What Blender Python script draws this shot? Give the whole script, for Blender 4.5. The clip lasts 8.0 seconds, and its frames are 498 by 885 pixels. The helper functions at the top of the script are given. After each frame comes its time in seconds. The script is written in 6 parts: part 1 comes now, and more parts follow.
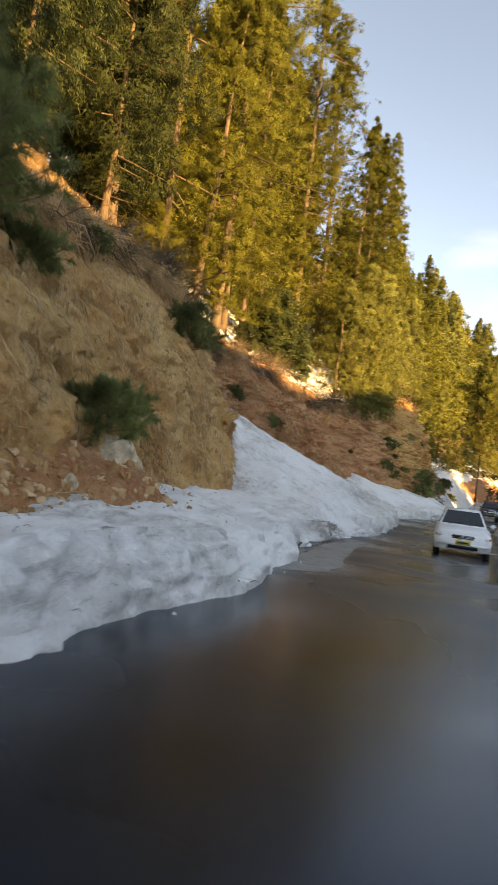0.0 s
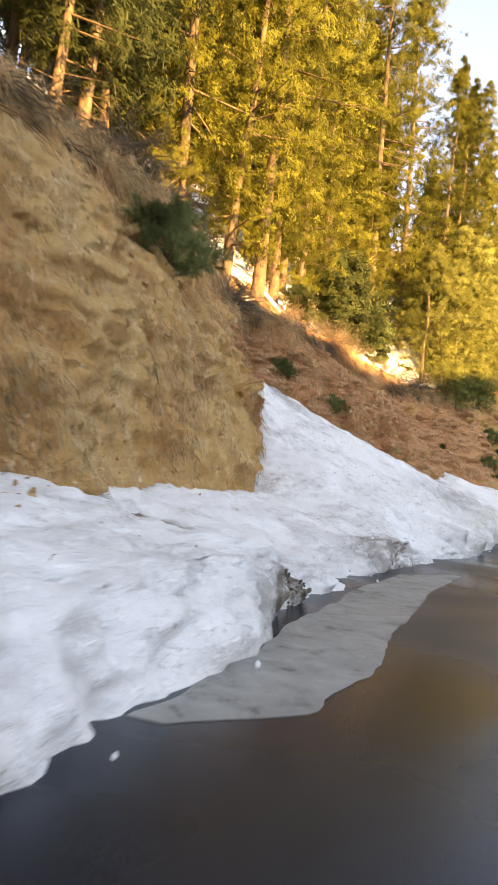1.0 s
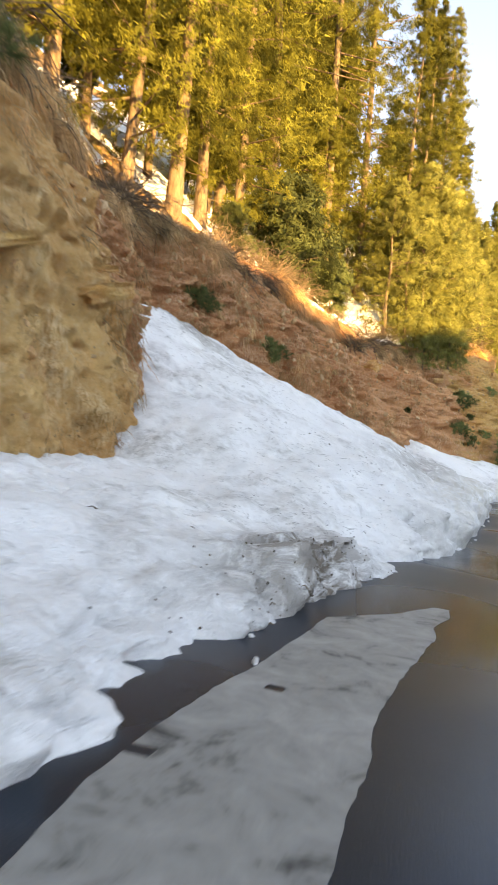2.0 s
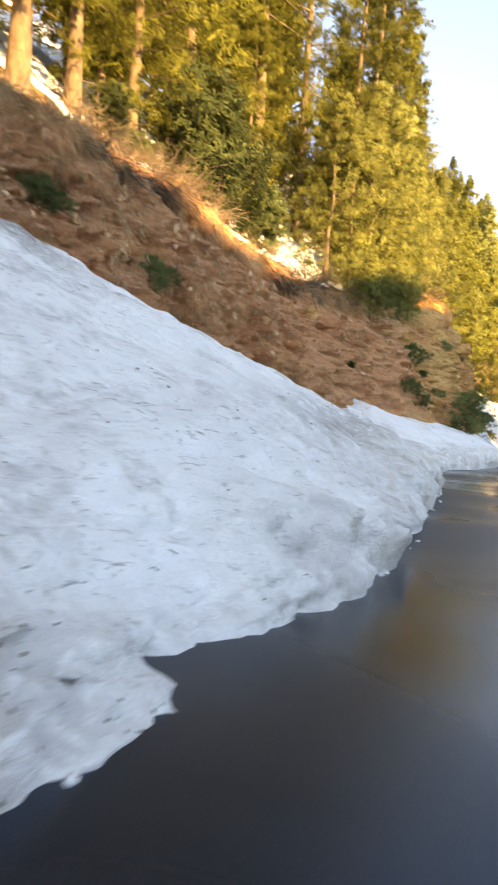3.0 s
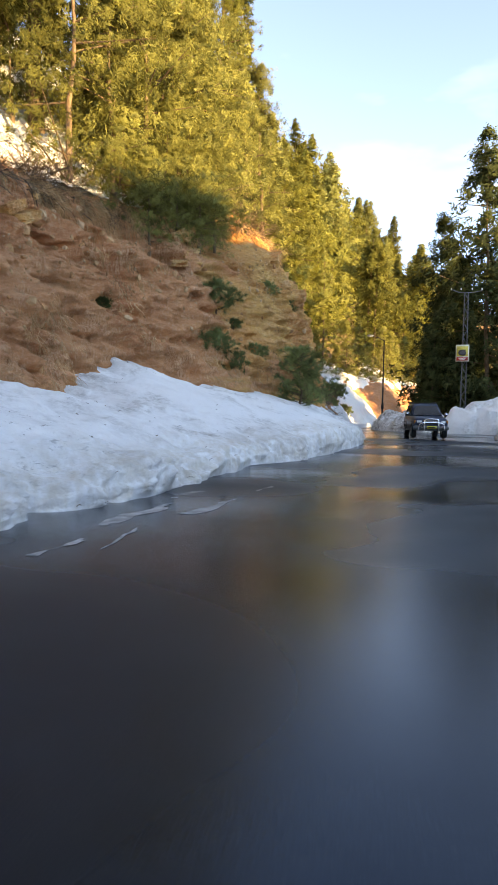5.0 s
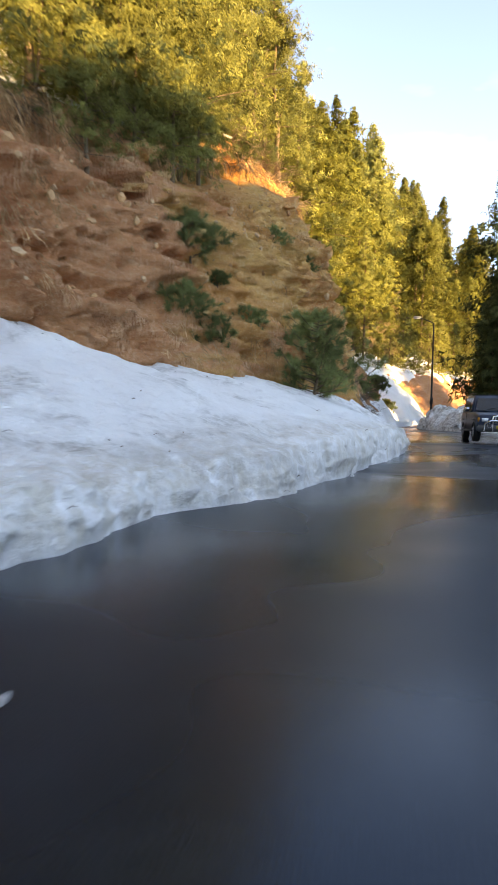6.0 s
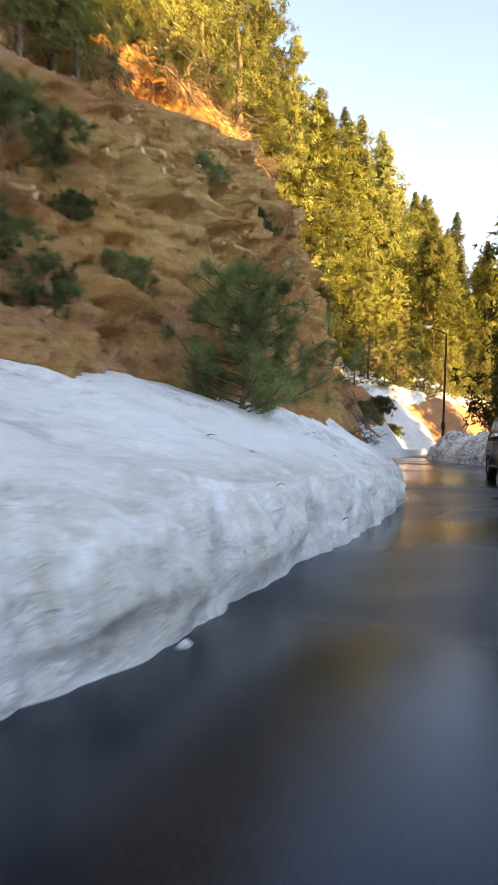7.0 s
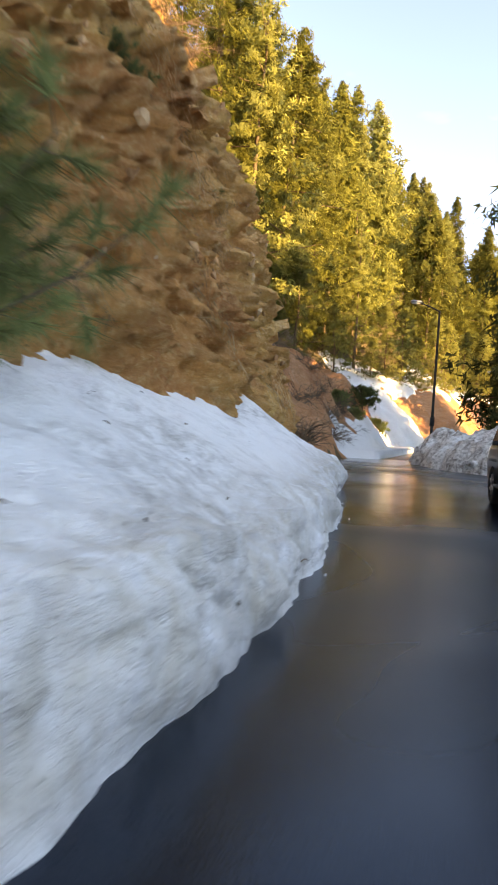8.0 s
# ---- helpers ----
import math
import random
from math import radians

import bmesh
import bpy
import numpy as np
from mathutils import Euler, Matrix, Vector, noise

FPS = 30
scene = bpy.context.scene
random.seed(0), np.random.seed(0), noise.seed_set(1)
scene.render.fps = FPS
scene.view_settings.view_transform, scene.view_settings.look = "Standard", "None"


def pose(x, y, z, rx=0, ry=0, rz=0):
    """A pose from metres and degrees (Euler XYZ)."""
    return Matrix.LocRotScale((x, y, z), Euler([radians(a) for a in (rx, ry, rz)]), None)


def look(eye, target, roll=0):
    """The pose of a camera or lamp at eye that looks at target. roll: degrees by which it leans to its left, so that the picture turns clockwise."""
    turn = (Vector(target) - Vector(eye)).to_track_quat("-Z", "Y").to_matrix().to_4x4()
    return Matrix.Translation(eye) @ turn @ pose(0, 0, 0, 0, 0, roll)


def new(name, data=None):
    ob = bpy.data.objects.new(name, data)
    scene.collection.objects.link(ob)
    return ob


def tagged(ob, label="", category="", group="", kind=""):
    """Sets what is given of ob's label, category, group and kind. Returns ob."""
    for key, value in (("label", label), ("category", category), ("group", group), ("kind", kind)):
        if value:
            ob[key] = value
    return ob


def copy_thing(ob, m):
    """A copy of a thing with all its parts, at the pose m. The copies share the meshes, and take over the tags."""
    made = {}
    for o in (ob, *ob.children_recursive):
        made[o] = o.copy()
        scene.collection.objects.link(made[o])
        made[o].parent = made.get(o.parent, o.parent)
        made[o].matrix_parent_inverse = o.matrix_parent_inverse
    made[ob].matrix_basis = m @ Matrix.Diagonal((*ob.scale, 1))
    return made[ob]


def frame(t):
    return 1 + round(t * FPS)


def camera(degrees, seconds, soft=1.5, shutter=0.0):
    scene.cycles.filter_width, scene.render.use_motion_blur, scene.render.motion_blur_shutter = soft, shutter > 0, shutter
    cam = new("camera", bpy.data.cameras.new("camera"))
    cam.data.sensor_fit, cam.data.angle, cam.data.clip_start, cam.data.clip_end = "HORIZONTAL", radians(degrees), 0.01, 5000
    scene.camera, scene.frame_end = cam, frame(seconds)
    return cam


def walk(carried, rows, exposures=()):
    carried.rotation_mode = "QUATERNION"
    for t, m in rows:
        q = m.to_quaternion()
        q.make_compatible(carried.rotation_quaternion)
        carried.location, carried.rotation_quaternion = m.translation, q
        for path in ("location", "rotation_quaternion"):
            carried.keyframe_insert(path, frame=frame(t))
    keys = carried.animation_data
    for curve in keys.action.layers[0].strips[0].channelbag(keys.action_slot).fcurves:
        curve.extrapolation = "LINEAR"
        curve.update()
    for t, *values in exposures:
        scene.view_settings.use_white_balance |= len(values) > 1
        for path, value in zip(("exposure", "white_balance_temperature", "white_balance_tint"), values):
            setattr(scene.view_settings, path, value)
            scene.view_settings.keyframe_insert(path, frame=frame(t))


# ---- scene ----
cam = camera(41.1, 8.0, shutter=0.25)
METRES, EYE, TILT, LEAN, TURN = 58.0, 1.36, 3.15, -7.2, 0.0
ROWS = [
    (0.0, 0.0, 0.0, 0.0, 0.0, -0.0, -0.0),
    (0.5, 0.017, 0.0713, -0.0069, 6.18, 0.91, 0.99),
    (1.0, 0.0278, 0.1336, -0.0127, 8.09, 0.82, 1.53),
    (2.5, 0.0525, 0.2913, -0.0274, 3.88, -2.65, 2.39),
    (3.0, 0.0681, 0.3387, -0.0315, 1.71, -4.39, 2.53),
    (3.5, 0.086, 0.3862, -0.0372, -11.77, -7.89, 2.42),
    (4.0, 0.1069, 0.4331, -0.0424, -11.78, -6.47, 4.44),
    (4.5, 0.1296, 0.4896, -0.049, -11.51, -6.55, 5.02),
    (5.0, 0.1516, 0.5477, -0.0542, -9.56, -6.33, 5.32),
    (6.5, 0.2265, 0.7579, -0.0741, -4.84, -6.21, 5.32),
    (7.0, 0.2523, 0.8224, -0.0795, -4.71, -4.06, 4.89),
    (7.5, 0.2779, 0.8842, -0.0849, -4.07, -4.14, 5.79),
    (8.0, 0.3028, 0.9443, -0.0898, -5.15, -4.81, 3.2),
]
walk(cam, [(t, pose(0, 0, EYE, TILT, LEAN, TURN) @ pose(METRES * x, METRES * y, METRES * z, 90 + pitch, roll, yaw)) for t, x, y, z, yaw, pitch, roll in ROWS],
     exposures=[(0.0, 1.98, 23500, 15), (0.5, 2.50, 28000, 18), (1.0, 2.87, 29000, 20), (2.5, 2.85, 21500, 15), (3.2, 2.66, 16800, 15), (3.6, 2.46, 13500, 14), (5.0, 2.45, 13400, 13), (6.5, 2.58, 16000, 15), (8.0, 2.58, 16600, 16)])

# world, sun and exposure
SUN_DIR = Vector((0.68, -0.68, 0.28)).normalized()      # towards the sun
world = bpy.data.worlds.new("world")
scene.world = world
world.use_nodes = True
wt = world.node_tree
sky = wt.nodes.new("ShaderNodeTexSky")
sky.sky_type, sky.sun_disc = "NISHITA", False
sky.sun_elevation = math.asin(SUN_DIR.z)
sky.sun_rotation = math.atan2(SUN_DIR.x, SUN_DIR.y)
sky.altitude, sky.air_density, sky.dust_density, sky.ozone_density = 5000, 0.8, 0.0, 3.0
background = wt.nodes["Background"]
background.inputs["Strength"].default_value = 0.235
# thin high cloud over the whole sky
way = wt.nodes.new("ShaderNodeTexCoord")
stretch = wt.nodes.new("ShaderNodeMapping")
stretch.inputs["Scale"].default_value = (1.6, 1.6, 5.0)
wisps = wt.nodes.new("ShaderNodeTexNoise")
wisps.inputs["Scale"].default_value, wisps.inputs["Detail"].default_value = 1.7, 5.0
veil = wt.nodes.new("ShaderNodeMapRange")
veil.inputs["From Min"].default_value, veil.inputs["From Max"].default_value, veil.inputs["To Max"].default_value = 0.55, 0.82, 0.14
cloud = wt.nodes.new("ShaderNodeMix")
cloud.data_type = "RGBA"
cloud.inputs["B"].default_value = (3.7, 4.0, 4.4, 1)
wt.links.new(way.outputs["Generated"], stretch.inputs["Vector"])
wt.links.new(stretch.outputs["Vector"], wisps.inputs["Vector"])
wt.links.new(wisps.outputs["Fac"], veil.inputs["Value"])
wt.links.new(veil.outputs["Result"], cloud.inputs["Factor"])
wt.links.new(sky.outputs[0], cloud.inputs["A"])
wt.links.new(cloud.outputs["Result"], background.inputs["Color"])
sun = new("sun", bpy.data.lights.new("sun", "SUN"))
sun.data.energy, sun.data.angle, sun.data.color = 3.9, radians(0.6), (1.0, 0.85, 0.62)
sun.matrix_world = look((0, 0, 60), Vector((0, 0, 60)) - SUN_DIR)


# ---- numeric noise ----
def lattice(ix, iy, iz, seed):
    n = (ix * 374761393 + iy * 668265263 + iz * 1274126177 + seed * 974711) & 0xFFFFFFFF
    n = ((n ^ (n >> 13)) * 1274126177) & 0xFFFFFFFF
    return ((n ^ (n >> 16)) & 0xFFFF) / 32767.5 - 1.0


def value_noise(x, y, z, seed=0):
    x, y, z = np.broadcast_arrays(np.asarray(x, float), np.asarray(y, float), np.asarray(z, float))
    ix, iy, iz = (np.floor(a).astype(np.int64) for a in (x, y, z))
    fx, fy, fz = x - ix, y - iy, z - iz
    fx, fy, fz = (f * f * (3 - 2 * f) for f in (fx, fy, fz))
    total = 0
    for a in (0, 1):
        for b in (0, 1):
            for c in (0, 1):
                w = (fx if a else 1 - fx) * (fy if b else 1 - fy) * (fz if c else 1 - fz)
                total = total + w * lattice(ix + a, iy + b, iz + c, seed)
    return total


def fbm(x, y, z=0.0, octaves=4, seed=0, gain=0.5):
    total, amp = 0, 1.0
    for k in range(octaves):
        f = 2.03 ** k
        total = total + amp * value_noise(np.asarray(x) * f, np.asarray(y) * f, np.asarray(z) * f, seed + 17 * k)
        amp *= gain
    return total


def facets(x, y, z, seed=0):
    """A value from -1 to 1, the same all over each irregular cell of space about one unit wide: broken rock."""
    x, y, z = np.broadcast_arrays(x, y, z)
    ix, iy, iz = (np.floor(a).astype(np.int64) for a in (x, y, z))
    best, value = np.full(x.shape, 9.0), np.zeros(x.shape)
    for a in (-1, 0, 1):
        for b in (-1, 0, 1):
            for c in (-1, 0, 1):
                jx, jy, jz = ix + a, iy + b, iz + c
                d = (jx + .5 + .45 * lattice(jx, jy, jz, seed) - x) ** 2 + (jy + .5 + .45 * lattice(jx, jy, jz, seed + 1) - y) ** 2 + (jz + .5 + .45 * lattice(jx, jy, jz, seed + 2) - z) ** 2
                near = d < best
                best, value = np.where(near, d, best), np.where(near, lattice(jx, jy, jz, seed + 3), value)
    return value


# ---- the road's line: distance s along it, u metres to its left ----
LINE = [(0, 0), (1.0, 4.15), (1.64, 7.78), (3.1, 16.96), (4.01, 19.72), (5.06, 22.48), (6.29, 25.22), (7.62, 28.51), (8.9, 31.89),
        (13.27, 44.13), (14.77, 47.88), (16.25, 51.48), (17.7, 54.97)]


def make_line():
    pts = [np.array(p, float) for p in LINE]
    first, last = pts[0] - pts[1], pts[-1] - pts[-3]
    pts.insert(0, pts[0] + first / np.linalg.norm(first) * 60)
    pts.append(pts[-1] + last / np.linalg.norm(last) * 90)
    pts = np.array(pts)
    s = np.concatenate([[0], np.cumsum(np.linalg.norm(np.diff(pts, axis=0), axis=1))]) - 60
    grid = np.arange(-60, 145, 0.25)
    xy = np.stack([np.interp(grid, s, pts[:, 0]), np.interp(grid, s, pts[:, 1])], 1)
    for _ in range(3):
        soft = xy.copy()
        for k in range(-3, 4):
            soft[3:-3] += xy[3 + k:len(xy) - 3 + k]
        soft[3:-3] = (soft[3:-3] - xy[3:-3]) / 7
        xy = soft
        xy[:3], xy[-3:] = xy[3] + (xy[3] - xy[4]) * np.array([[3], [2], [1]]), xy[-4] + (xy[-4] - xy[-5]) * np.array([[1], [2], [3]])
    way = np.gradient(xy, axis=0)
    way /= np.linalg.norm(way, axis=1)[:, None]
    return grid, xy, way


GS, GXY, GWAY = make_line()


def place(s, u):
    """World x and y of the road coordinates s, u (arrays)."""
    s, u = np.broadcast_arrays(np.asarray(s, float), np.asarray(u, float))
    x, y = np.interp(s, GS, GXY[:, 0]), np.interp(s, GS, GXY[:, 1])
    wx, wy = np.interp(s, GS, GWAY[:, 0]), np.interp(s, GS, GWAY[:, 1])
    return x - wy * u, y + wx * u


def road_coords(x, y):
    """s, u of world points (arrays), by the nearest point of the line."""
    x, y = np.asarray(x, float).ravel(), np.asarray(y, float).ravel()
    s, u = np.zeros(len(x)), np.zeros(len(x))
    coarse = slice(None, None, 4)
    for k in range(0, len(x), 4000):
        q = slice(k, k + 4000)
        d = (x[q, None] - GXY[coarse, 0]) ** 2 + (y[q, None] - GXY[coarse, 1]) ** 2
        i = d.argmin(1) * 4
        dx, dy = x[q] - GXY[i, 0], y[q] - GXY[i, 1]
        s[q] = GS[i] + dx * GWAY[i, 0] + dy * GWAY[i, 1]
        u[q] = -dx * GWAY[i, 1] + dy * GWAY[i, 0]
    return s, u


def table(rows):
    rows = np.array(rows, float)
    return lambda s, k=1: np.interp(s, rows[:, 0], rows[:, k])


GRADE = table([(-60, .3), (0, .05), (13, -.08), (28.7, -.23), (37, -.1), (49, 0), (58, .08), (65, .16), (73, .36), (80, .4), (200, .4)])


# ---- materials ----
def material(name, rough=0.8, metal=0.0, spec=0.3):
    m = bpy.data.materials.new(name)
    m.use_nodes = True
    b = m.node_tree.nodes["Principled BSDF"]
    b.inputs["Roughness"].default_value, b.inputs["Metallic"].default_value = rough, metal
    b.inputs["Specular IOR Level"].default_value = spec
    return m, m.node_tree, b


def node(nt, kind, **inputs):
    n = nt.nodes.new(kind)
    for key, value in inputs.items():
        n.inputs[key.replace("_", " ")].default_value = value
    return n


def coords(nt, scale=(1, 1, 1)):
    c = nt.nodes.new("ShaderNodeNewGeometry")
    m = nt.nodes.new("ShaderNodeMapping")
    m.inputs["Scale"].default_value = scale
    nt.links.new(c.outputs["Position"], m.inputs["Vector"])
    return m.outputs["Vector"]


def tex_noise(nt, vec, scale, detail=5.0, rough=0.55, distort=0.0):
    n = node(nt, "ShaderNodeTexNoise", Scale=scale, Detail=detail, Roughness=rough, Distortion=distort)
    nt.links.new(vec, n.inputs["Vector"])
    return n.outputs["Fac"]


def ramp(nt, fac, stops):
    r = nt.nodes.new("ShaderNodeValToRGB")
    e = r.color_ramp.elements
    while len(e) < len(stops):
        e.new(0.5)
    for el, (pos, col) in zip(e, stops):
        el.position, el.color = pos, (*col, 1) if len(col) == 3 else col
    nt.links.new(fac, r.inputs["Fac"])
    return r.outputs["Color"]


def grey(nt, fac, lo, hi, a=0.0, b=1.0):
    r = node(nt, "ShaderNodeMapRange", From_Min=lo, From_Max=hi, To_Min=a, To_Max=b)
    nt.links.new(fac, r.inputs["Value"])
    return r.outputs["Result"]


def mix(nt, fac, a, b, blend="MIX"):
    m = nt.nodes.new("ShaderNodeMix")
    m.data_type, m.blend_type = "RGBA", blend
    for sock, v in ((m.inputs["Factor"], fac), (m.inputs["A"], a), (m.inputs["B"], b)):
        if isinstance(v, (int, float)):
            sock.default_value = v
        elif isinstance(v, tuple):
            sock.default_value = (*v, 1)
        else:
            nt.links.new(v, sock)
    return m.outputs["Result"]


def times(nt, a, b):
    m = nt.nodes.new("ShaderNodeMath")
    m.operation = "MULTIPLY"
    for sock, v in zip(m.inputs, (a, b)):
        if isinstance(v, (int, float)):
            sock.default_value = v
        else:
            nt.links.new(v, sock)
    return m.outputs[0]


def bump(nt, bsdf, height, strength, distance, chain=None):
    n = node(nt, "ShaderNodeBump", Strength=strength, Distance=distance)
    nt.links.new(height, n.inputs["Height"])
    if chain:
        nt.links.new(chain, n.inputs["Normal"])
    nt.links.new(n.outputs["Normal"], bsdf.inputs["Normal"])
    return n.outputs["Normal"]


def snow_material(name, dirt):
    m, nt, b = material(name, 0.55, spec=0.35)
    v = coords(nt)
    broad = tex_noise(nt, v, 0.55, 6, 0.62, 0.6)
    fine = tex_noise(nt, v, 4.5, 6, 0.7, 0.3)
    grit = tex_noise(nt, v, 26, 3, 0.6)
    base = ramp(nt, broad, [(0.3, (0.85, 0.845, 0.83)), (0.5, (0.93, 0.925, 0.91)), (0.75, (0.95, 0.95, 0.94))])
    spots = times(nt, grey(nt, broad, 0.52 - dirt, 0.36 - dirt), grey(nt, fine, 0.42, 0.66))
    base = mix(nt, spots, base, (0.46, 0.435, 0.40) if dirt >= 0 else (0.18, 0.15, 0.125))
    streaks = tex_noise(nt, coords(nt, (1.0, 1.0, 2.8)), 1.5, 7, 0.7, 0.3)
    base = mix(nt, grey(nt, streaks, 0.56, 0.78, 0, 0.2), base, (0.56, 0.54, 0.50))
    face_tone = nt.nodes.new("ShaderNodeAttribute")
    face_tone.attribute_name = "face_tone"
    runs = tex_noise(nt, coords(nt, (1.0, 1.0, 0.22)), 5.0, 6, 0.65, 0.25)
    base = mix(nt, times(nt, face_tone.outputs["Fac"], grey(nt, runs, 0.36, 0.62)), base, (0.66, 0.585, 0.475))
    a = nt.nodes.new("ShaderNodeAttribute")
    a.attribute_name = "grime_shade"
    soiled = times(nt, a.outputs["Fac"], grey(nt, tex_noise(nt, v, 2.6, 8, 0.75, 0.8), 0.36, 0.52))
    base = mix(nt, soiled, base, (0.20, 0.155, 0.12))
    # grooves of the bump greyed: their shading put into the colour
    base = mix(nt, grey(nt, fine, 0.38, 0.26, 0, 0.25), base, (0.55, 0.53, 0.50))
    lines = tex_noise(nt, coords(nt, (0.9, 0.9, 2.6)), 5.0, 8, 0.70, 1.2)
    soot = nt.nodes.new("ShaderNodeAttribute")
    soot.attribute_name = "soot"
    base = mix(nt, times(nt, soot.outputs["Fac"] if dirt >= 0 else 0.7, grey(nt, lines, 0.57 if dirt >= 0 else 0.52, 0.645)), base, (0.14, 0.115, 0.10))
    specks = grey(nt, grit, 0.70, 0.76, 0, 0.55)
    base = mix(nt, times(nt, specks, grey(nt, fine, 0.45, 0.6)), base, (0.16, 0.13, 0.10))
    pits = tex_noise(nt, coords(nt, (1, 1, 1.6)), 11, 5, 0.7, 0.8)
    # same for the small pits: hollow shade painted in
    base = mix(nt, grey(nt, pits, 0.40, 0.28, 0, 0.25), base, (0.50, 0.475, 0.44))
    nt.links.new(base, b.inputs["Base Color"])
    n1 = bump(nt, b, fine, 0.8, 0.12)
    n2 = bump(nt, b, pits, 0.55, 0.05, n1)
    bump(nt, b, grit, 0.4, 0.02, n2)
    return m


def soil_material(name, tints, bed=(0.5, 0.5, 2.2), second=None, strands=1.0):
    """Bedded earth of five tints; where the attribute "bed" is high it turns into the second five."""
    m, nt, b = material(name, 0.95, spec=0.15)
    v = coords(nt)
    flat = coords(nt, bed)
    broad = tex_noise(nt, v, 0.22, 5, 0.55, 0.5)
    mid = tex_noise(nt, flat, 1.1, 7, 0.65, 0.9)
    fine = tex_noise(nt, v, 9, 7, 0.7)
    fibres = tex_noise(nt, coords(nt, (1, 1, 0.16)), 7.0, 6, 0.7, 0.35)
    lumps = tex_noise(nt, v, 3.4, 7, 0.74, 0.7)

    def earth(tints):
        base = ramp(nt, broad, [(0.34, tints[0]), (0.47, tints[1]), (0.58, tints[2]), (0.7, tints[1])])
        base = mix(nt, grey(nt, mid, 0.38, 0.66, 0, 0.75), base, tints[3])
        base = mix(nt, grey(nt, fine, 0.5, 0.72, 0, 0.6), base, tints[4])
        base = mix(nt, grey(nt, fibres, 0.53, 0.70, 0, 0.36 * strands), base, tints[4])
        base = mix(nt, grey(nt, fibres, 0.43, 0.30, 0, 0.4 * strands), base, tuple(0.52 * c for c in tints[0]))
        base = mix(nt, grey(nt, lumps, 0.54, 0.68, 0, 0.65), base, tints[4])
        # low spots of the bump darkened: cavity shade put into the colour
        base = mix(nt, grey(nt, lumps, 0.42, 0.28, 0, 0.5), base, tuple(0.46 * c for c in tints[0]))
        return mix(nt, grey(nt, fine, 0.41, 0.27, 0, 0.6), base, tuple(0.40 * c for c in tints[0]))
    base = earth(tints)
    cover = tex_noise(nt, coords(nt, (1, 1, 0.6)), 0.75, 6, 0.7, 0.6)
    straw = tex_noise(nt, coords(nt, (1, 1, 0.12)), 22, 4, 0.7, 0.5)
    thatch = ramp(nt, straw, [(0.33, tuple(0.5 * c for c in tints[0])), (0.44, tints[3]), (0.58, tints[4])])
    base = mix(nt, times(nt, grey(nt, cover, 0.50, 0.60), 0.85 * min(1, 0.4 + strands)), base, thatch)
    if second:
        where = nt.nodes.new("ShaderNodeAttribute")
        where.attribute_name = "bed"
        rag = nt.nodes.new("ShaderNodeMath")
        rag.operation = "ADD"
        nt.links.new(where.outputs["Fac"], rag.inputs[0])
        nt.links.new(mid, rag.inputs[1])
        base = mix(nt, grey(nt, rag.outputs[0], 0.92, 1.08), base, earth(second))
    nt.links.new(base, b.inputs["Base Color"])
    cells = nt.nodes.new("ShaderNodeTexVoronoi")
    cells.inputs["Scale"].default_value, cells.inputs["Detail"].default_value = 2.6, 2.0
    warp = nt.nodes.new("ShaderNodeMix")
    warp.data_type = "VECTOR"
    warp.inputs["Factor"].default_value = 0.10
    spin = node(nt, "ShaderNodeTexNoise", Scale=1.3, Detail=4.0)
    nt.links.new(v, spin.inputs["Vector"])
    nt.links.new(flat, warp.inputs["A"])
    nt.links.new(spin.outputs["Color"], warp.inputs["B"])
    nt.links.new(warp.outputs["Result"], cells.inputs["Vector"])
    n0 = bump(nt, b, cells.outputs["Distance"], 0.6, 0.10)
    n1 = bump(nt, b, mid, 0.7, 0.16, n0)
    n2 = bump(nt, b, fine, 0.9, 0.08, bump(nt, b, lumps, 0.8, 0.10, n1))
    bump(nt, b, tex_noise(nt, v, 34, 4, 0.7), 0.8, 0.04, n2)
    return m


SNOW = snow_material("old_snow", 0.0)
SNOW_DIRTY = snow_material("dirty_snow", -0.16)
SNOW_CLEAN = snow_material("clean_snow", 0.10)
CLIFF = soil_material("tan_cliff_earth", [(0.68, 0.29, 0.105), (0.82, 0.41, 0.16), (0.85, 0.49, 0.21), (0.71, 0.35, 0.14), (0.86, 0.59, 0.34)], (1.5, 1.5, 0.9), strands=0.6)
OCHRES = [(0.52, 0.19, 0.065), (0.71, 0.325, 0.105), (0.78, 0.44, 0.16), (0.53, 0.225, 0.095), (0.79, 0.53, 0.28)]
RED_EARTH = soil_material("red_bank_earth", [(0.48, 0.165, 0.07), (0.66, 0.265, 0.12), (0.71, 0.325, 0.16), (0.54, 0.21, 0.10), (0.76, 0.47, 0.29)], second=OCHRES, strands=0.4)
OCHRE = soil_material("ochre_rock", OCHRES)
SLOPE = soil_material("slope_soil", [(0.17, 0.085, 0.045), (0.22, 0.125, 0.065), (0.26, 0.16, 0.08), (0.18, 0.105, 0.055), (0.30, 0.21, 0.12)])
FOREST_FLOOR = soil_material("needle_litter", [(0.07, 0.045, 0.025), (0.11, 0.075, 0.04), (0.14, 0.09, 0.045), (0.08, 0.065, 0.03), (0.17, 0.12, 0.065)])


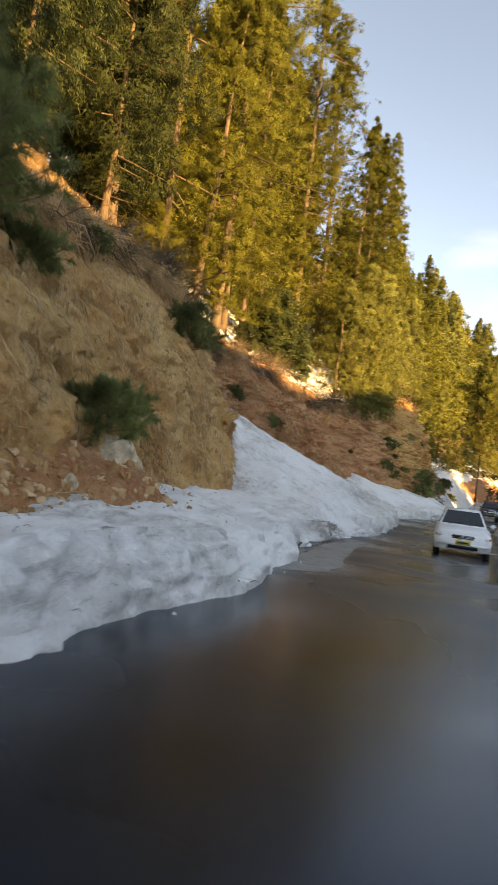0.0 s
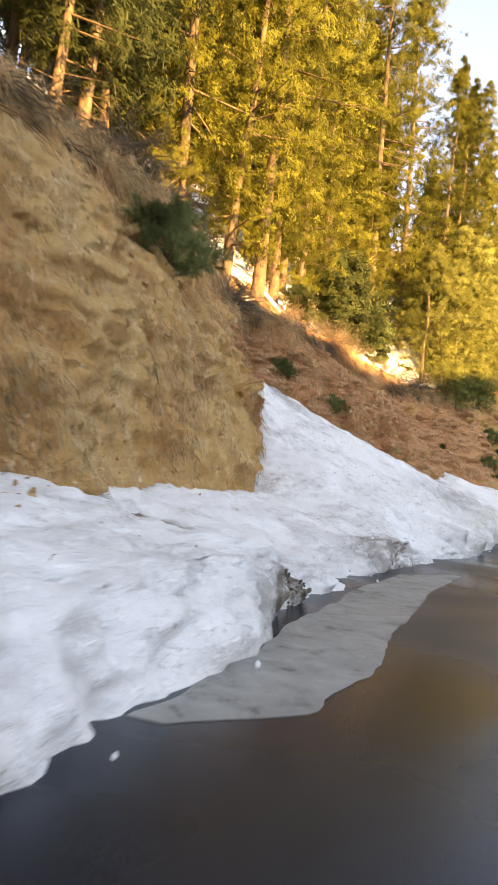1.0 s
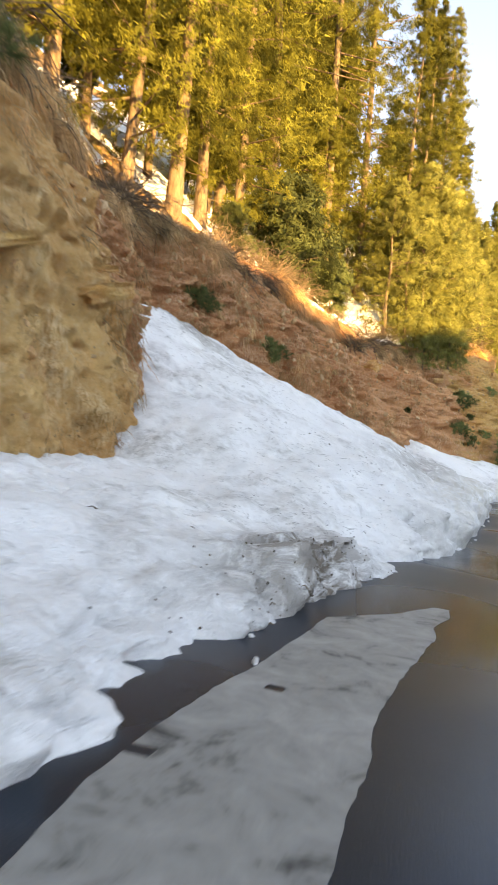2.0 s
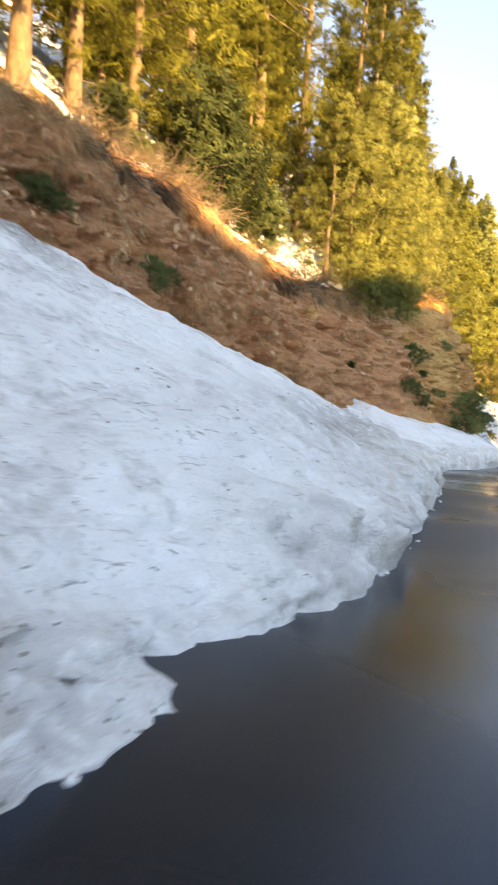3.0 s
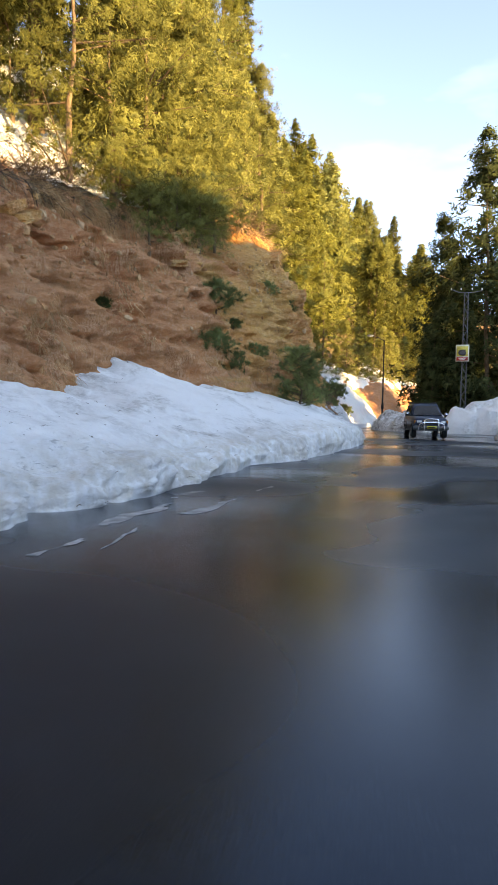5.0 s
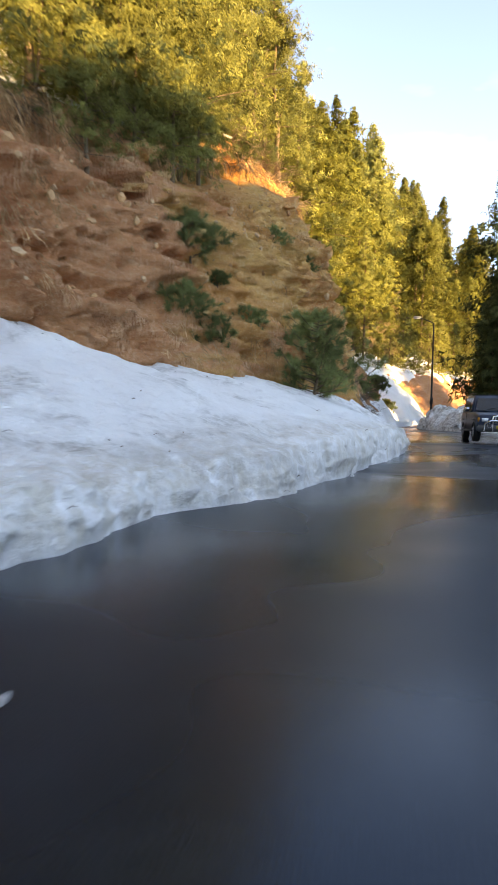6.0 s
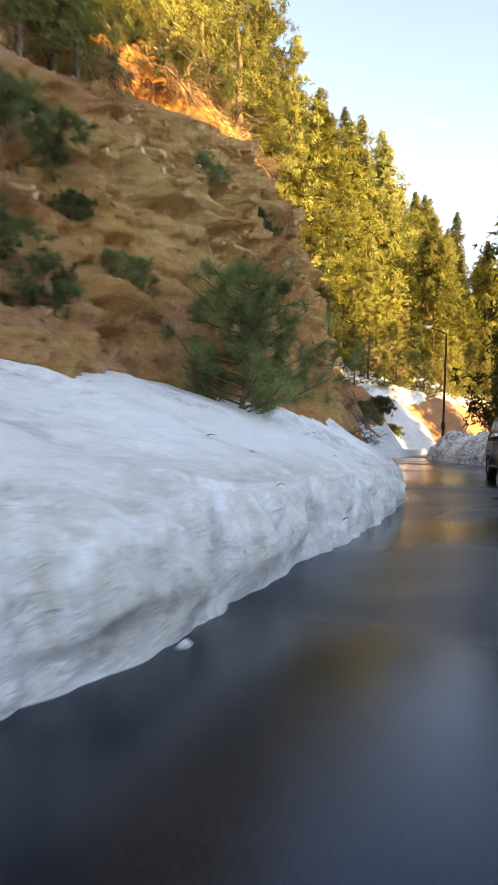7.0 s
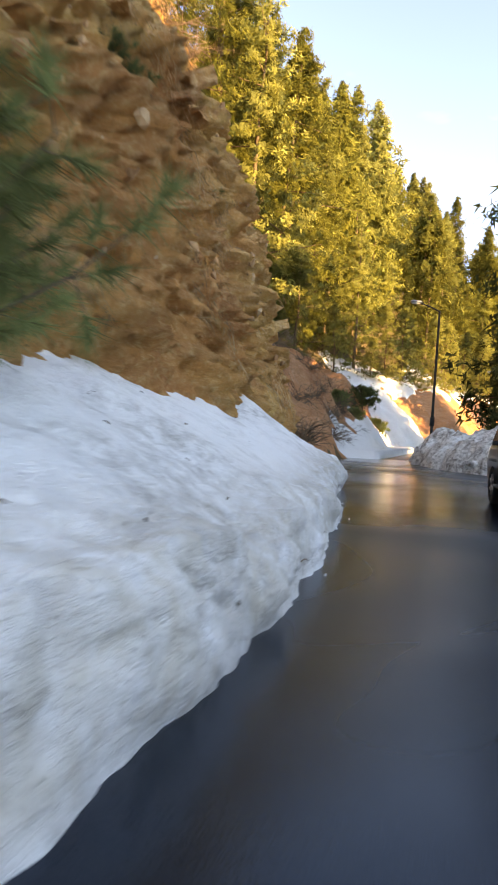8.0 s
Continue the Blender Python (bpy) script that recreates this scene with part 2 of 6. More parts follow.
def asphalt_material():
    m, nt, b = material("wet_asphalt", 0.4, spec=0.34)
    v = coords(nt)
    broad = tex_noise(nt, v, 0.22, 2, 0.45, 0.5)
    mid = tex_noise(nt, v, 1.7, 5, 0.6, 0.4)
    grit = tex_noise(nt, v, 90, 2, 0.5)
    base = ramp(nt, mid, [(0.3, (0.007, 0.0115, 0.019)), (0.7, (0.013, 0.020, 0.030))])
    base = mix(nt, grey(nt, grit, 0.58, 0.78, 0, 0.35), base, (0.07, 0.072, 0.075))
    nt.links.new(base, b.inputs["Base Color"])
    # blue of the mirrored sky put into the specular tint
    b.inputs["Specular Tint"].default_value = (0.40, 0.68, 1.0, 1)
    wet = grey(nt, broad, 0.28, 0.64)
    wet.node.interpolation_type = "SMOOTHSTEP"
    r = grey(nt, wet, 0, 1, 0.42, 0.14)
    nt.links.new(r, b.inputs["Roughness"])
    n1 = bump(nt, b, grit, 0.25, 0.004)
    bump(nt, b, mid, 0.05, 0.012, n1)
    return m


ASPHALT = asphalt_material()


def valley_bounce_material():
    """Snow with bare patches on the unseen valley side, added to bounce light into the shade."""
    m, nt, b = material("valley_bounce_snow", 0.7, spec=0.25)
    bare = tex_noise(nt, coords(nt), 0.16, 6, 0.65, 0.6)
    fine = tex_noise(nt, coords(nt), 2.5, 5, 0.65)
    snow = ramp(nt, fine, [(0.3, (0.78, 0.775, 0.76)), (0.7, (0.92, 0.915, 0.91))])
    soil = ramp(nt, fine, [(0.3, (0.10, 0.065, 0.04)), (0.7, (0.24, 0.16, 0.09))])
    nt.links.new(mix(nt, grey(nt, bare, 0.60, 0.66), snow, soil), b.inputs["Base Color"])
    bump(nt, b, fine, 0.6, 0.15)
    return m


VALLEY_BOUNCE = valley_bounce_material()


def leaf_material(name, lo, hi, glow=0.4, vary=True):
    m = bpy.data.materials.new(name)
    m.use_nodes = True
    nt = m.node_tree
    nt.nodes.clear()
    out = nt.nodes.new("ShaderNodeOutputMaterial")
    g = nt.nodes.new("ShaderNodeNewGeometry")
    o = nt.nodes.new("ShaderNodeObjectInfo")
    lo, hi = (tuple(p + 0.22 * (q - p) for p, q in zip(a, b)) for a, b in ((lo, hi), (hi, lo)))
    c = ramp(nt, g.outputs["Random Per Island"], [(0.0, lo), (1.0, hi)])
    shade = grey(nt, o.outputs["Random"], 0, 1, 0.62, 1.22) if vary else 1.0
    clump = tex_noise(nt, coords(nt), 0.9, 3, 0.6)
    shade = times(nt, shade, grey(nt, clump, 0.34, 0.66, 0.45, 1.45))
    c = mix(nt, 1.0, c, shade, "MULTIPLY")
    d = node(nt, "ShaderNodeBsdfDiffuse", Roughness=0.6)
    t = nt.nodes.new("ShaderNodeBsdfTranslucent")
    k = node(nt, "ShaderNodeMixShader", Fac=glow)
    nt.links.new(c, d.inputs["Color"])
    nt.links.new(c, t.inputs["Color"])
    nt.links.new(d.outputs[0], k.inputs[1])
    nt.links.new(t.outputs[0], k.inputs[2])
    nt.links.new(k.outputs[0], out.inputs["Surface"])
    return m


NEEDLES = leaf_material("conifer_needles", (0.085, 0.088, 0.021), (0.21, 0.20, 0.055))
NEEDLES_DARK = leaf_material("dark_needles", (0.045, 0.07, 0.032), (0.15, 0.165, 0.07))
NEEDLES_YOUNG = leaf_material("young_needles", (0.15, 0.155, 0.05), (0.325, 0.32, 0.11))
NEEDLES_BUSH = leaf_material("sapling_needles", (0.13, 0.155, 0.062), (0.29, 0.32, 0.135))
NEEDLES_OLIVE = leaf_material("olive_needles", (0.125, 0.13, 0.036), (0.31, 0.305, 0.095))
STRAW = leaf_material("dry_grass", (0.50, 0.31, 0.16), (0.82, 0.57, 0.34), 0.3, False)
DEAD = leaf_material("dead_brown_grass", (0.38, 0.19, 0.085), (0.80, 0.50, 0.28), 0.25, False)
TWIGS = leaf_material("bare_twigs", (0.10, 0.07, 0.05), (0.30, 0.22, 0.16), 0.0, False)


def bark_material(name, lo, hi):
    m, nt, b = material(name, 0.9, spec=0.2)
    v = coords(nt, (1, 1, 0.3))
    n = tex_noise(nt, v, 9, 6, 0.7, 0.3)
    nt.links.new(ramp(nt, n, [(0.3, lo), (0.7, hi)]), b.inputs["Base Color"])
    bump(nt, b, n, 0.8, 0.04)
    return m


BARK = bark_material("bark", (0.07, 0.045, 0.03), (0.24, 0.165, 0.105))


def plain(name, color, rough=0.5, metal=0.0, spec=0.4, vary=0.15):
    m, nt, b = material(name, rough, metal, spec)
    n = tex_noise(nt, coords(nt), 6, 4, 0.6)
    lo = tuple(c * (1 - vary) for c in color)
    hi = tuple(min(1, c * (1 + vary)) for c in color)
    nt.links.new(ramp(nt, n, [(0.35, lo), (0.65, hi)]), b.inputs["Base Color"])
    return m


# ---- mesh helpers ----
def mesh_from(name, verts, faces, mats, smooth=True):
    me = bpy.data.meshes.new(name)
    verts = np.asarray(verts, np.float32)
    faces = np.asarray(faces, np.int32)
    me.vertices.add(len(verts))
    me.vertices.foreach_set("co", verts.ravel())
    n = faces.shape[1]
    me.loops.add(faces.size)
    me.loops.foreach_set("vertex_index", faces.ravel())
    me.polygons.add(len(faces))
    me.polygons.foreach_set("loop_start", np.arange(0, faces.size, n, dtype=np.int32))
    me.polygons.foreach_set("loop_total", np.full(len(faces), n, np.int32))
    me.polygons.foreach_set("use_smooth", np.full(len(faces), smooth))
    for m in (mats if isinstance(mats, (list, tuple)) else [mats]):
        me.materials.append(m)
    me.update(calc_edges=True)
    return me


def grid_faces(nr, nc):
    i = np.arange(nr * nc).reshape(nr, nc)
    return np.stack([i[:-1, :-1], i[:-1, 1:], i[1:, 1:], i[1:, :-1]], -1).reshape(-1, 4)


def part(name, bm, mat, parent, label="", smooth=True):
    """Links a bmesh, or a ready mesh, as one object under its thing."""
    if isinstance(bm, bmesh.types.BMesh):
        me = bpy.data.meshes.new(name)
        bm.to_mesh(me)
        bm.free()
        me.materials.append(mat)
        if smooth:
            me.polygons.foreach_set("use_smooth", np.full(len(me.polygons), True))
    else:
        me = bm
    ob = new(name, me)
    ob.parent = parent
    return tagged(ob, label)


# ---- the cut bank above the road: rows of s, u, z for its base and its brow ----
BASE = table([(-16, 5.6, 0.3), (0, 5.6, 0.3), (8, 5.2, 0.4), (12, 5, 0.75), (15, 5.1, 1), (19, 5.8, 0.9), (22.4, 6.5, 0.95), (23.2, 6.9, 1.2), (24.6, 8.4, 3.1),
              (26.5, 9.6, 4.3), (29.3, 10.2, 4.9), (31.5, 10.2, 4.95), (34, 9.9, 4.4), (38.3, 9.2, 3.35), (44, 8.8, 2.45), (47.5, 8.4, 1.9), (50.6, 8.8, 2.4),
              (52.2, 9.1, 3.3), (53.4, 8.9, 3), (54.5, 8.2, 2.4), (58, 6.8, 2.3), (60, 5.6, 2.5), (64, 5, 2.6), (66, 4.9, 2.6), (68.8, 4.7, 2.6), (72.5, 4.8, 2.5),
              (75, 5, 1.8), (77, 5.6, 1.4), (80, 8, 1.2)])
BROW = table([(-16, 8.2, 6), (0, 8.1, 6.1), (8, 7.8, 6.3), (12, 7.9, 6.8), (15, 8, 7.5), (19, 8, 7.9), (22.4, 9, 8.1), (23.2, 9.4, 8), (24.6, 10.2, 7.5),
              (26.5, 10.9, 7.2), (29.3, 11.2, 7.7), (31.5, 11.2, 7.9), (34, 11.2, 8.1), (38.3, 11, 8.3), (44, 11.1, 8.3), (47.5, 11.1, 8.5), (50.6, 11, 8.4),
              (52.2, 11, 8.4), (53.4, 10.8, 8.5), (54.5, 10.6, 8.7), (58, 9.6, 9.2), (60, 9.2, 9.4), (64, 8.8, 10.6), (66, 8.8, 11.8), (68.8, 8.3, 12.2),
              (72.5, 7.9, 11.8), (75, 8.4, 11.3), (77, 9.4, 9.8), (80, 13, 7.5)])


def BANK(s, k):
    """1, 2: u and z of the base; 3, 4: u and z of the brow."""
    return BASE(s, k) if k < 3 else BROW(s, k - 2)


# the snow bank below it: rows of s and toe u, and of s, lip height and lip set-back
TOE_LINE = table([(-16, 2.3), (4.7, 2.28), (7.7, 1.85), (12.6, 1.32), (13.8, 1.3), (14.6, 1.62), (16.6, 1.45), (20, 1.3), (24, 1.3), (28, 1.45), (31, 1.7), (34.4, 1.85),
                  (36.3, 1.88), (37.1, 2.45), (38.1, 3.4), (40.3, 3.75), (41.3, 3.25), (44, 2.85), (48.8, 2.7), (51, 1.75), (54, 1.6), (57, 1.4), (60, 1.18), (64, 1.22),
                  (67, 1.5), (69, 1.9), (73, 2.6), (77, 3.6), (80, 6)])
LIP = table([(-16, 0.7, 0.4), (4.7, 0.75, 0.35), (7.7, 0.7, 0.35), (12.6, 0.62, 0.3), (13.8, 0.5, 0.3), (14.6, 0.3, 0.3), (16.6, 0.3, 0.3), (20, 0.3, 0.35),
             (24, 0.35, 0.35), (28, 0.65, 0.4), (31, 0.8, 0.4), (34.4, 0.85, 0.4), (36.3, 0.85, 0.35), (37.1, 0.75, 0.35), (38.1, 0.45, 0.4), (40.3, 0.35, 0.4),
             (41.3, 0.35, 0.4), (44, 0.4, 0.4), (48.8, 0.5, 0.4), (51, 0.6, 0.4), (54, 0.74, 0.35), (57, 0.78, 0.35), (60, 0.7, 0.3), (64, 0.58, 0.3), (67, 0.58, 0.3),
             (69, 0.55, 0.4), (73, 0.55, 0.4), (77, 0.4, 0.5), (80, 0.3, 0.6)])


def TOE(s, k):
    """1: u of the toe; 2, 3: height and set-back of the lip."""
    return TOE_LINE(s, 1) if k == 1 else LIP(s, k - 1)


def smooth_rows(a, n):
    k = np.ones(n) / n
    pad = np.concatenate([np.full(n, a[0]), a, np.full(n, a[-1])])
    return np.convolve(pad, k, "same")[n:-n]


def brow_rise(du):
    """Height gained above the brow at du metres behind it."""
    du = np.maximum(du, 0)
    return 0.52 * np.minimum(du, 1.5) + 0.82 * np.clip(du - 1.5, 0, 12) + 0.62 * np.clip(du - 13.5, 0, 60)


def hill_height(s, u):
    """Height of the wooded slope above the brow."""
    s, u = np.broadcast_arrays(np.asarray(s, float), np.asarray(u, float))
    x, y = place(s, u)
    return BANK(s, 4) + brow_rise(u - BANK(s, 3)) + 0.5 * fbm(x * .16, y * .16, 0, 3, 5) * np.clip((u - BANK(s, 3)) / 4, 0, 1)


HILL_STEP = 0.085
FACE_ROWS = 112


def slant_z(z, s):
    """Height across the tilted bedding."""
    return z + 0.42 * s


def build_hillside():
    ss = np.arange(-16, 80.01, HILL_STEP)
    base_u, base_z = smooth_rows(BANK(ss, 1), 9), smooth_rows(BANK(ss, 2), 9)
    brow_u, brow_z = smooth_rows(BANK(ss, 3), 13), smooth_rows(BANK(ss, 4), 13)
    v = np.linspace(0, 1, FACE_ROWS)[:, None]
    # the face: from below the snow, steep, with an overhanging sod at the brow
    z = (base_z - 1.4) + v * (brow_z - base_z + 1.4)
    lean = v ** 1.5 * 0.9 + 0.1 * v
    u = (base_u - 0.55) + lean * (brow_u - base_u + 0.55)
    x, y = place(np.broadcast_to(ss, u.shape), u)
    ledge = fbm(x * .28, y * .28, z * .16, 3, 21)
    strata = fbm(x * .5, y * .5, z * 2.1, 4, 22)
    knobs = np.abs(fbm(x * 1.6, y * 1.6, z * 1.6, 4, 23))
    rills = fbm(ss * 1.5, z * .22, 0, 4, 27)
    block = np.clip((25 - ss) / 2, 0, 1)
    knobs = knobs * (1 - 0.75 * block) + 0.50 * rills * block
    grain = fbm(x * 3.0, y * 3.0, z * 3.6, 4, 25, 0.6)
    clods = np.maximum(fbm(x * 1.9, y * 1.9, z * 2.4, 2, 29), 0) ** 0.6
    rocky = np.clip((ss - 57) / 4, 0, 1)
    tilt = z * 1.7 + 0.75 * ss + 1.1 * fbm(x * .45, y * .45, z * .45, 3, 56)
    layers = (tilt - np.floor(tilt)) ** 1.6 * np.clip(0.5 + 1.1 * fbm(x * .4, y * .4, z * .4, 2, 57), 0, 1)
    under = -1.5 * np.exp(-((v - 0.86) / 0.055) ** 2) * np.clip(0.45 + 1.3 * fbm(ss * .42, 4.4, 0, 3, 26), 0, 1.2)     # hollow under the sod
    cracks = np.round(1.5 * fbm(x * .7, y * .7, z * 1.1, 3, 28) + 0.8 * z) * 0.16 - 0.13 * z
    crags = 1 - np.abs(fbm(x * .85 + .3 * z, y * .85, z * .75, 4, 71, 0.55)) * 1.6
    chips = np.round(3.2 * fbm(x * 1.5 + .8 * z, y * 1.5, z * 1.9, 4, 72)) / 3.2
    gullies = -np.abs(fbm(ss * 1.1 + .35 * z, z * .12, 0, 4, 73)) + 0.35
    scree = fbm(x * 6.5, y * 6.5, z * 7.5, 3, 74, 0.6)
    beds = tilt * 2.7 + 0.4 * fbm(x * 1.4, y * 1.4, z * 1.4, 2, 75)
    beds = (beds - np.floor(beds)) * np.clip(0.4 + 1.3 * fbm(x * .5, y * .5, z * .7, 2, 76), 0, 1)
    rough = 0.30 * crags * (1 - 0.6 * block) + 0.16 * chips * (0.25 * block + 0.5 * rocky + 0.3) + 0.32 * gullies * (1 - 0.7 * rocky) + 0.075 * scree * (1 - 0.3 * block) + 0.13 * rocky * beds - 0.16
    # washed-out hollows in the upper part of the red bank
    washed = np.clip((ss - 37) / 4, 0, 1) * np.clip((66 - ss) / 5, 0, 1) * np.clip((v - 0.42) / 0.2, 0, 1) * np.clip((1.0 - v) / 0.06, 0, 1)
    rough = rough - 2.6 * washed * np.clip(fbm(x * .62, y * .62, slant_z(z, ss) * .95, 4, 77, 0.6) - 0.12, 0, 0.4)
    slant = slant_z(z, ss)
    blocks = facets(x * 1.1, y * 1.1, slant * 2.0, 81) + 0.55 * facets(x * 2.9, y * 2.9, slant * 5.2, 85)
    rough = rough + blocks * (0.05 + 0.17 * rocky + 0.03 * block) * np.clip(0.6 + fbm(x * .35, y * .35, z * .35, 2, 89), 0.1, 1.3)
    push = (rough + (0.60 - 0.34 * block) * ledge + (0.30 - 0.16 * block) * strata - 0.36 * knobs + (0.16 - 0.06 * block) * grain + 0.16 * clods * (1 - 0.6 * rocky - 0.6 * block) + 0.20 * rocky * layers + (1 - 0.75 * block) * cracks + 0.40 + under) * np.sin(np.pi * np.clip(v * .97 + .02, 0, 1)) ** 0.5
    face = np.stack([*place(np.broadcast_to(ss, u.shape), u - push), z], -1)
    # the slope above
    w = np.linspace(0, 1, 46)[1:, None] ** 1.9
    u2 = brow_u + w * 62
    z2 = brow_z + brow_rise(u2 - brow_u)
    x2, y2 = place(np.broadcast_to(ss, u2.shape), u2)
    z2 = z2 + 0.5 * fbm(x2 * .16, y2 * .16, 0, 3, 5) * np.clip((u2 - brow_u) / 4, 0, 1) + 0.17 * fbm(x2 * 1.3, y2 * 1.3, 0, 4, 6, 0.6)
    slope = np.stack([x2, y2, z2], -1)
    allv = np.concatenate([face, slope])
    me = mesh_from("hillside", allv.reshape(-1, 3), grid_faces(allv.shape[0], len(ss)), [CLIFF, SLOPE, RED_EARTH])
    idx = np.zeros((allv.shape[0] - 1, len(ss) - 1), np.int32)
    mid = (ss[:-1] + ss[1:]) / 2
    idx[:FACE_ROWS - 1] = np.where(mid > 23.8, 2, 0)
    bed = np.zeros(allv.shape[:2])
    bed[:FACE_ROWS] = np.clip(0.5 + (ss - 60) * 0.10 + 0.35 * fbm(face[..., 0] * .3, face[..., 1] * .3, face[..., 2] * .5, 2, 24), 0, 0.8)
    me.attributes.new("bed", "FLOAT", "POINT").data.foreach_set("value", np.ascontiguousarray(bed, np.float32).ravel())
    idx[FACE_ROWS - 1:] = 1
    me.polygons.foreach_set("material_index", idx.ravel())
    tagged(new("hillside", me), "steep cut earth bank of tan and red soil under a wooded slope", "hillside", kind="structure")
    return ss, face, slope, brow_u


HILL_S, FACE, UPPER, BROW_U = build_hillside()


def build_snow_bank():
    ss = np.arange(-16, 80.01, 0.08)
    toe, lip, back = smooth_rows(TOE(ss, 1), 9), smooth_rows(TOE(ss, 2), 7), smooth_rows(TOE(ss, 3), 7)
    bu, bz = smooth_rows(BANK(ss, 1), 21), smooth_rows(BANK(ss, 2), 21)
    bz = bz + 0.30 * fbm(ss * .6, 5.5, 0, 3, 33) * np.clip((ss - 44) / 4, 0, 1) + 0.10 * fbm(ss * 1.6, 2.5, 0, 3, 34)
    g = GRADE(ss)
    wob = 0.16 * fbm(ss * .7, 3.3, 0, 4, 31) + 0.05 * fbm(ss * 2.6, 1.3, 0, 3, 32)
    toe = toe + wob
    v = np.linspace(0, 1, 22)[:, None]
    zf = g - 0.06 + v * (lip + 0.06)
    late = np.clip((ss - 46) / 6, 0, 1)
    uf = toe + back * (1 - 0.45 * late) * v ** (2.2 + 1.6 * late)
    w = np.linspace(0, 1, 62)[1:, None]
    ut = toe + back * (1 - 0.45 * late) + w * (bu + 1.2 - toe - back * (1 - 0.45 * late))
    top = bz + 0.12 - (g + lip)
    zt = g + lip + top * ((1 - late) * (0.85 * w + 0.15 * np.sin(w * np.pi / 2)) + late * 1.03 * w * (1 - 0.5 * np.exp(-8 * w))) + 0.10 * np.sin(w * np.pi) * lip
    u, z = np.concatenate([uf, ut]), np.concatenate([zf, zt])
    edge = np.concatenate([v, np.ones_like(w)])
    S = np.broadcast_to(ss, u.shape)
    x, y = place(S, u)
    low = np.concatenate([v, np.ones_like(w)])
    lump = fbm(x * .55, y * .55, z * .6, 4, 41)
    small = fbm(x * 2.6, y * 2.6, z * 2.6, 4, 42)
    crust = np.abs(fbm(x * 5.5, y * 5.5, z * 5.5, 3, 43))
    facing = np.concatenate([np.ones_like(v), np.clip(1 - w * 6, 0, 1)])
    striae = (0.6 * fbm(S * 1.9, z * 0.5, 0, 2, 44) + 0.5 * fbm(S * 4.6, z * 0.6, 0, 3, 48)) * np.clip((ss - 26) / 3, 0, 1) * (0.6 + 0.4 * late)
    row = np.arange(len(u))[:, None]
    cleft = np.exp(-((ss - 14.75 - 0.012 * row + 0.25 * fbm(row * .12, 2.2, 0, 2, 45)) / 0.20) ** 2) * np.clip(row / 8, 0, 1) * np.clip((74 - row) / 20, 0, 1)
    shelf = 1 / (1 + np.exp(np.clip((ss - 14.55 - 0.012 * row) / 0.07, -40, 40))) * np.exp(-((ss - 14.2) / 1.5) ** 2)      # broken block before the cleft
    crusty = np.exp(-((ss - 20.8) / 1.3) ** 2) * np.exp(-((row - 20) / 8) ** 2)
    z = z + crusty * (0.16 + 0.22 * np.round(2 * fbm(x * 2.2, y * 2.2, 0, 3, 78)) / 2)
    z = z - 0.55 * cleft + 0.16 * shelf * np.clip(row / 14, 0, 1) * np.clip((70 - row) / 25, 0, 1)
    dome = np.concatenate([np.zeros_like(v), np.exp(-((w - 0.84) / 0.11) ** 2)])
    z = z + 0.40 * dome * np.exp(-((ss - 28.2) / 3.2) ** 2) + 0.22 * dome * np.exp(-((ss - 25.9) / 1.7) ** 2) + 0.12 * dome * np.exp(-((ss - 52.4) / 1.5) ** 2)
    u = u - 0.17 * striae * facing * np.clip(low * 2.5 - 0.2, 0, 1) * np.concatenate([np.ones_like(v), np.clip(1 - w * 16, 0, 1)])
    amount = np.clip(low * 3, 0, 1)
    calm = 1 - 0.5 * late
    z = z + amount * (0.16 * lump + 0.06 * small - 0.03 * crust) * calm
    u = u - facing * amount * (0.18 * lump + 0.16 * small * (1 - 0.5 * late) - 0.10 * crust) * (1 - 0.3 * late)
    x, y = place(S, u)
    me = mesh_from("snow_bank", np.stack([x, y, z], -1).reshape(-1, 3), grid_faces(u.shape[0], len(ss)), [SNOW])
    foot = np.exp(-((ss - 20.6) / 1.7) ** 2) * np.clip((32 - row) / 10, 0, 1) * 1.0
    corner = np.exp(-((ss - 14.2) / 1.0) ** 2) * np.clip((22 - row) / 10, 0, 1)
    edge = 0.8 * np.clip((row - 60) / 9, 0, 1) * np.clip(0.5 + 1.2 * fbm(ss * .5, 8.8, 0, 3, 46), 0, 1)
    face = facing * np.clip(0.05 + 0.35 * fbm(S * .5, z, 0, 3, 47), 0, 0.28)
    crest = np.exp(-((ss - 33) / 5) ** 2) * np.exp(-((row - 30) / 6) ** 2) * 0.6
    rubbly = np.exp(-((ss - 9.9) / 1.9) ** 2) * np.clip((row - 46) / 7, 0, 1)
    # dirt along the crack, painted darker to stand for its shadow too
    seam = np.exp(-((ss - 15.05 - 0.012 * row + 0.15 * fbm(row * .3, 4.2, 0, 2, 77)) / 0.20) ** 2) * np.clip(row / 6, 0, 1)
    grime_shade = np.clip(np.maximum.reduce([1.6 * cleft, 2.0 * seam, foot, corner, edge, face, crest, rubbly]), 0, 1)
    # beige tone over the steep face, fading out behind the lip
    face_tone = facing * np.clip(low * 4, 0, 1) * np.clip((ss - 24) / 8, 0, 1) * 0.75
    soot = np.clip((ss - 16) / 6, 0, 1) * np.clip((44 - ss) / 4, 0, 1) * np.clip((row - 14) / 10, 0, 1) * np.clip(0.75 + 0.8 * fbm(x * .3, y * .3, 0, 2, 49), 0, 1)
    soot = np.maximum(soot, np.clip((15 - ss) / 2, 0, 1) * np.clip(0.45 + 0.8 * fbm(x * .5, y * .5, 0, 2, 50), 0.1, 0.9) * np.clip(row / 8, 0, 1)) * 0.65
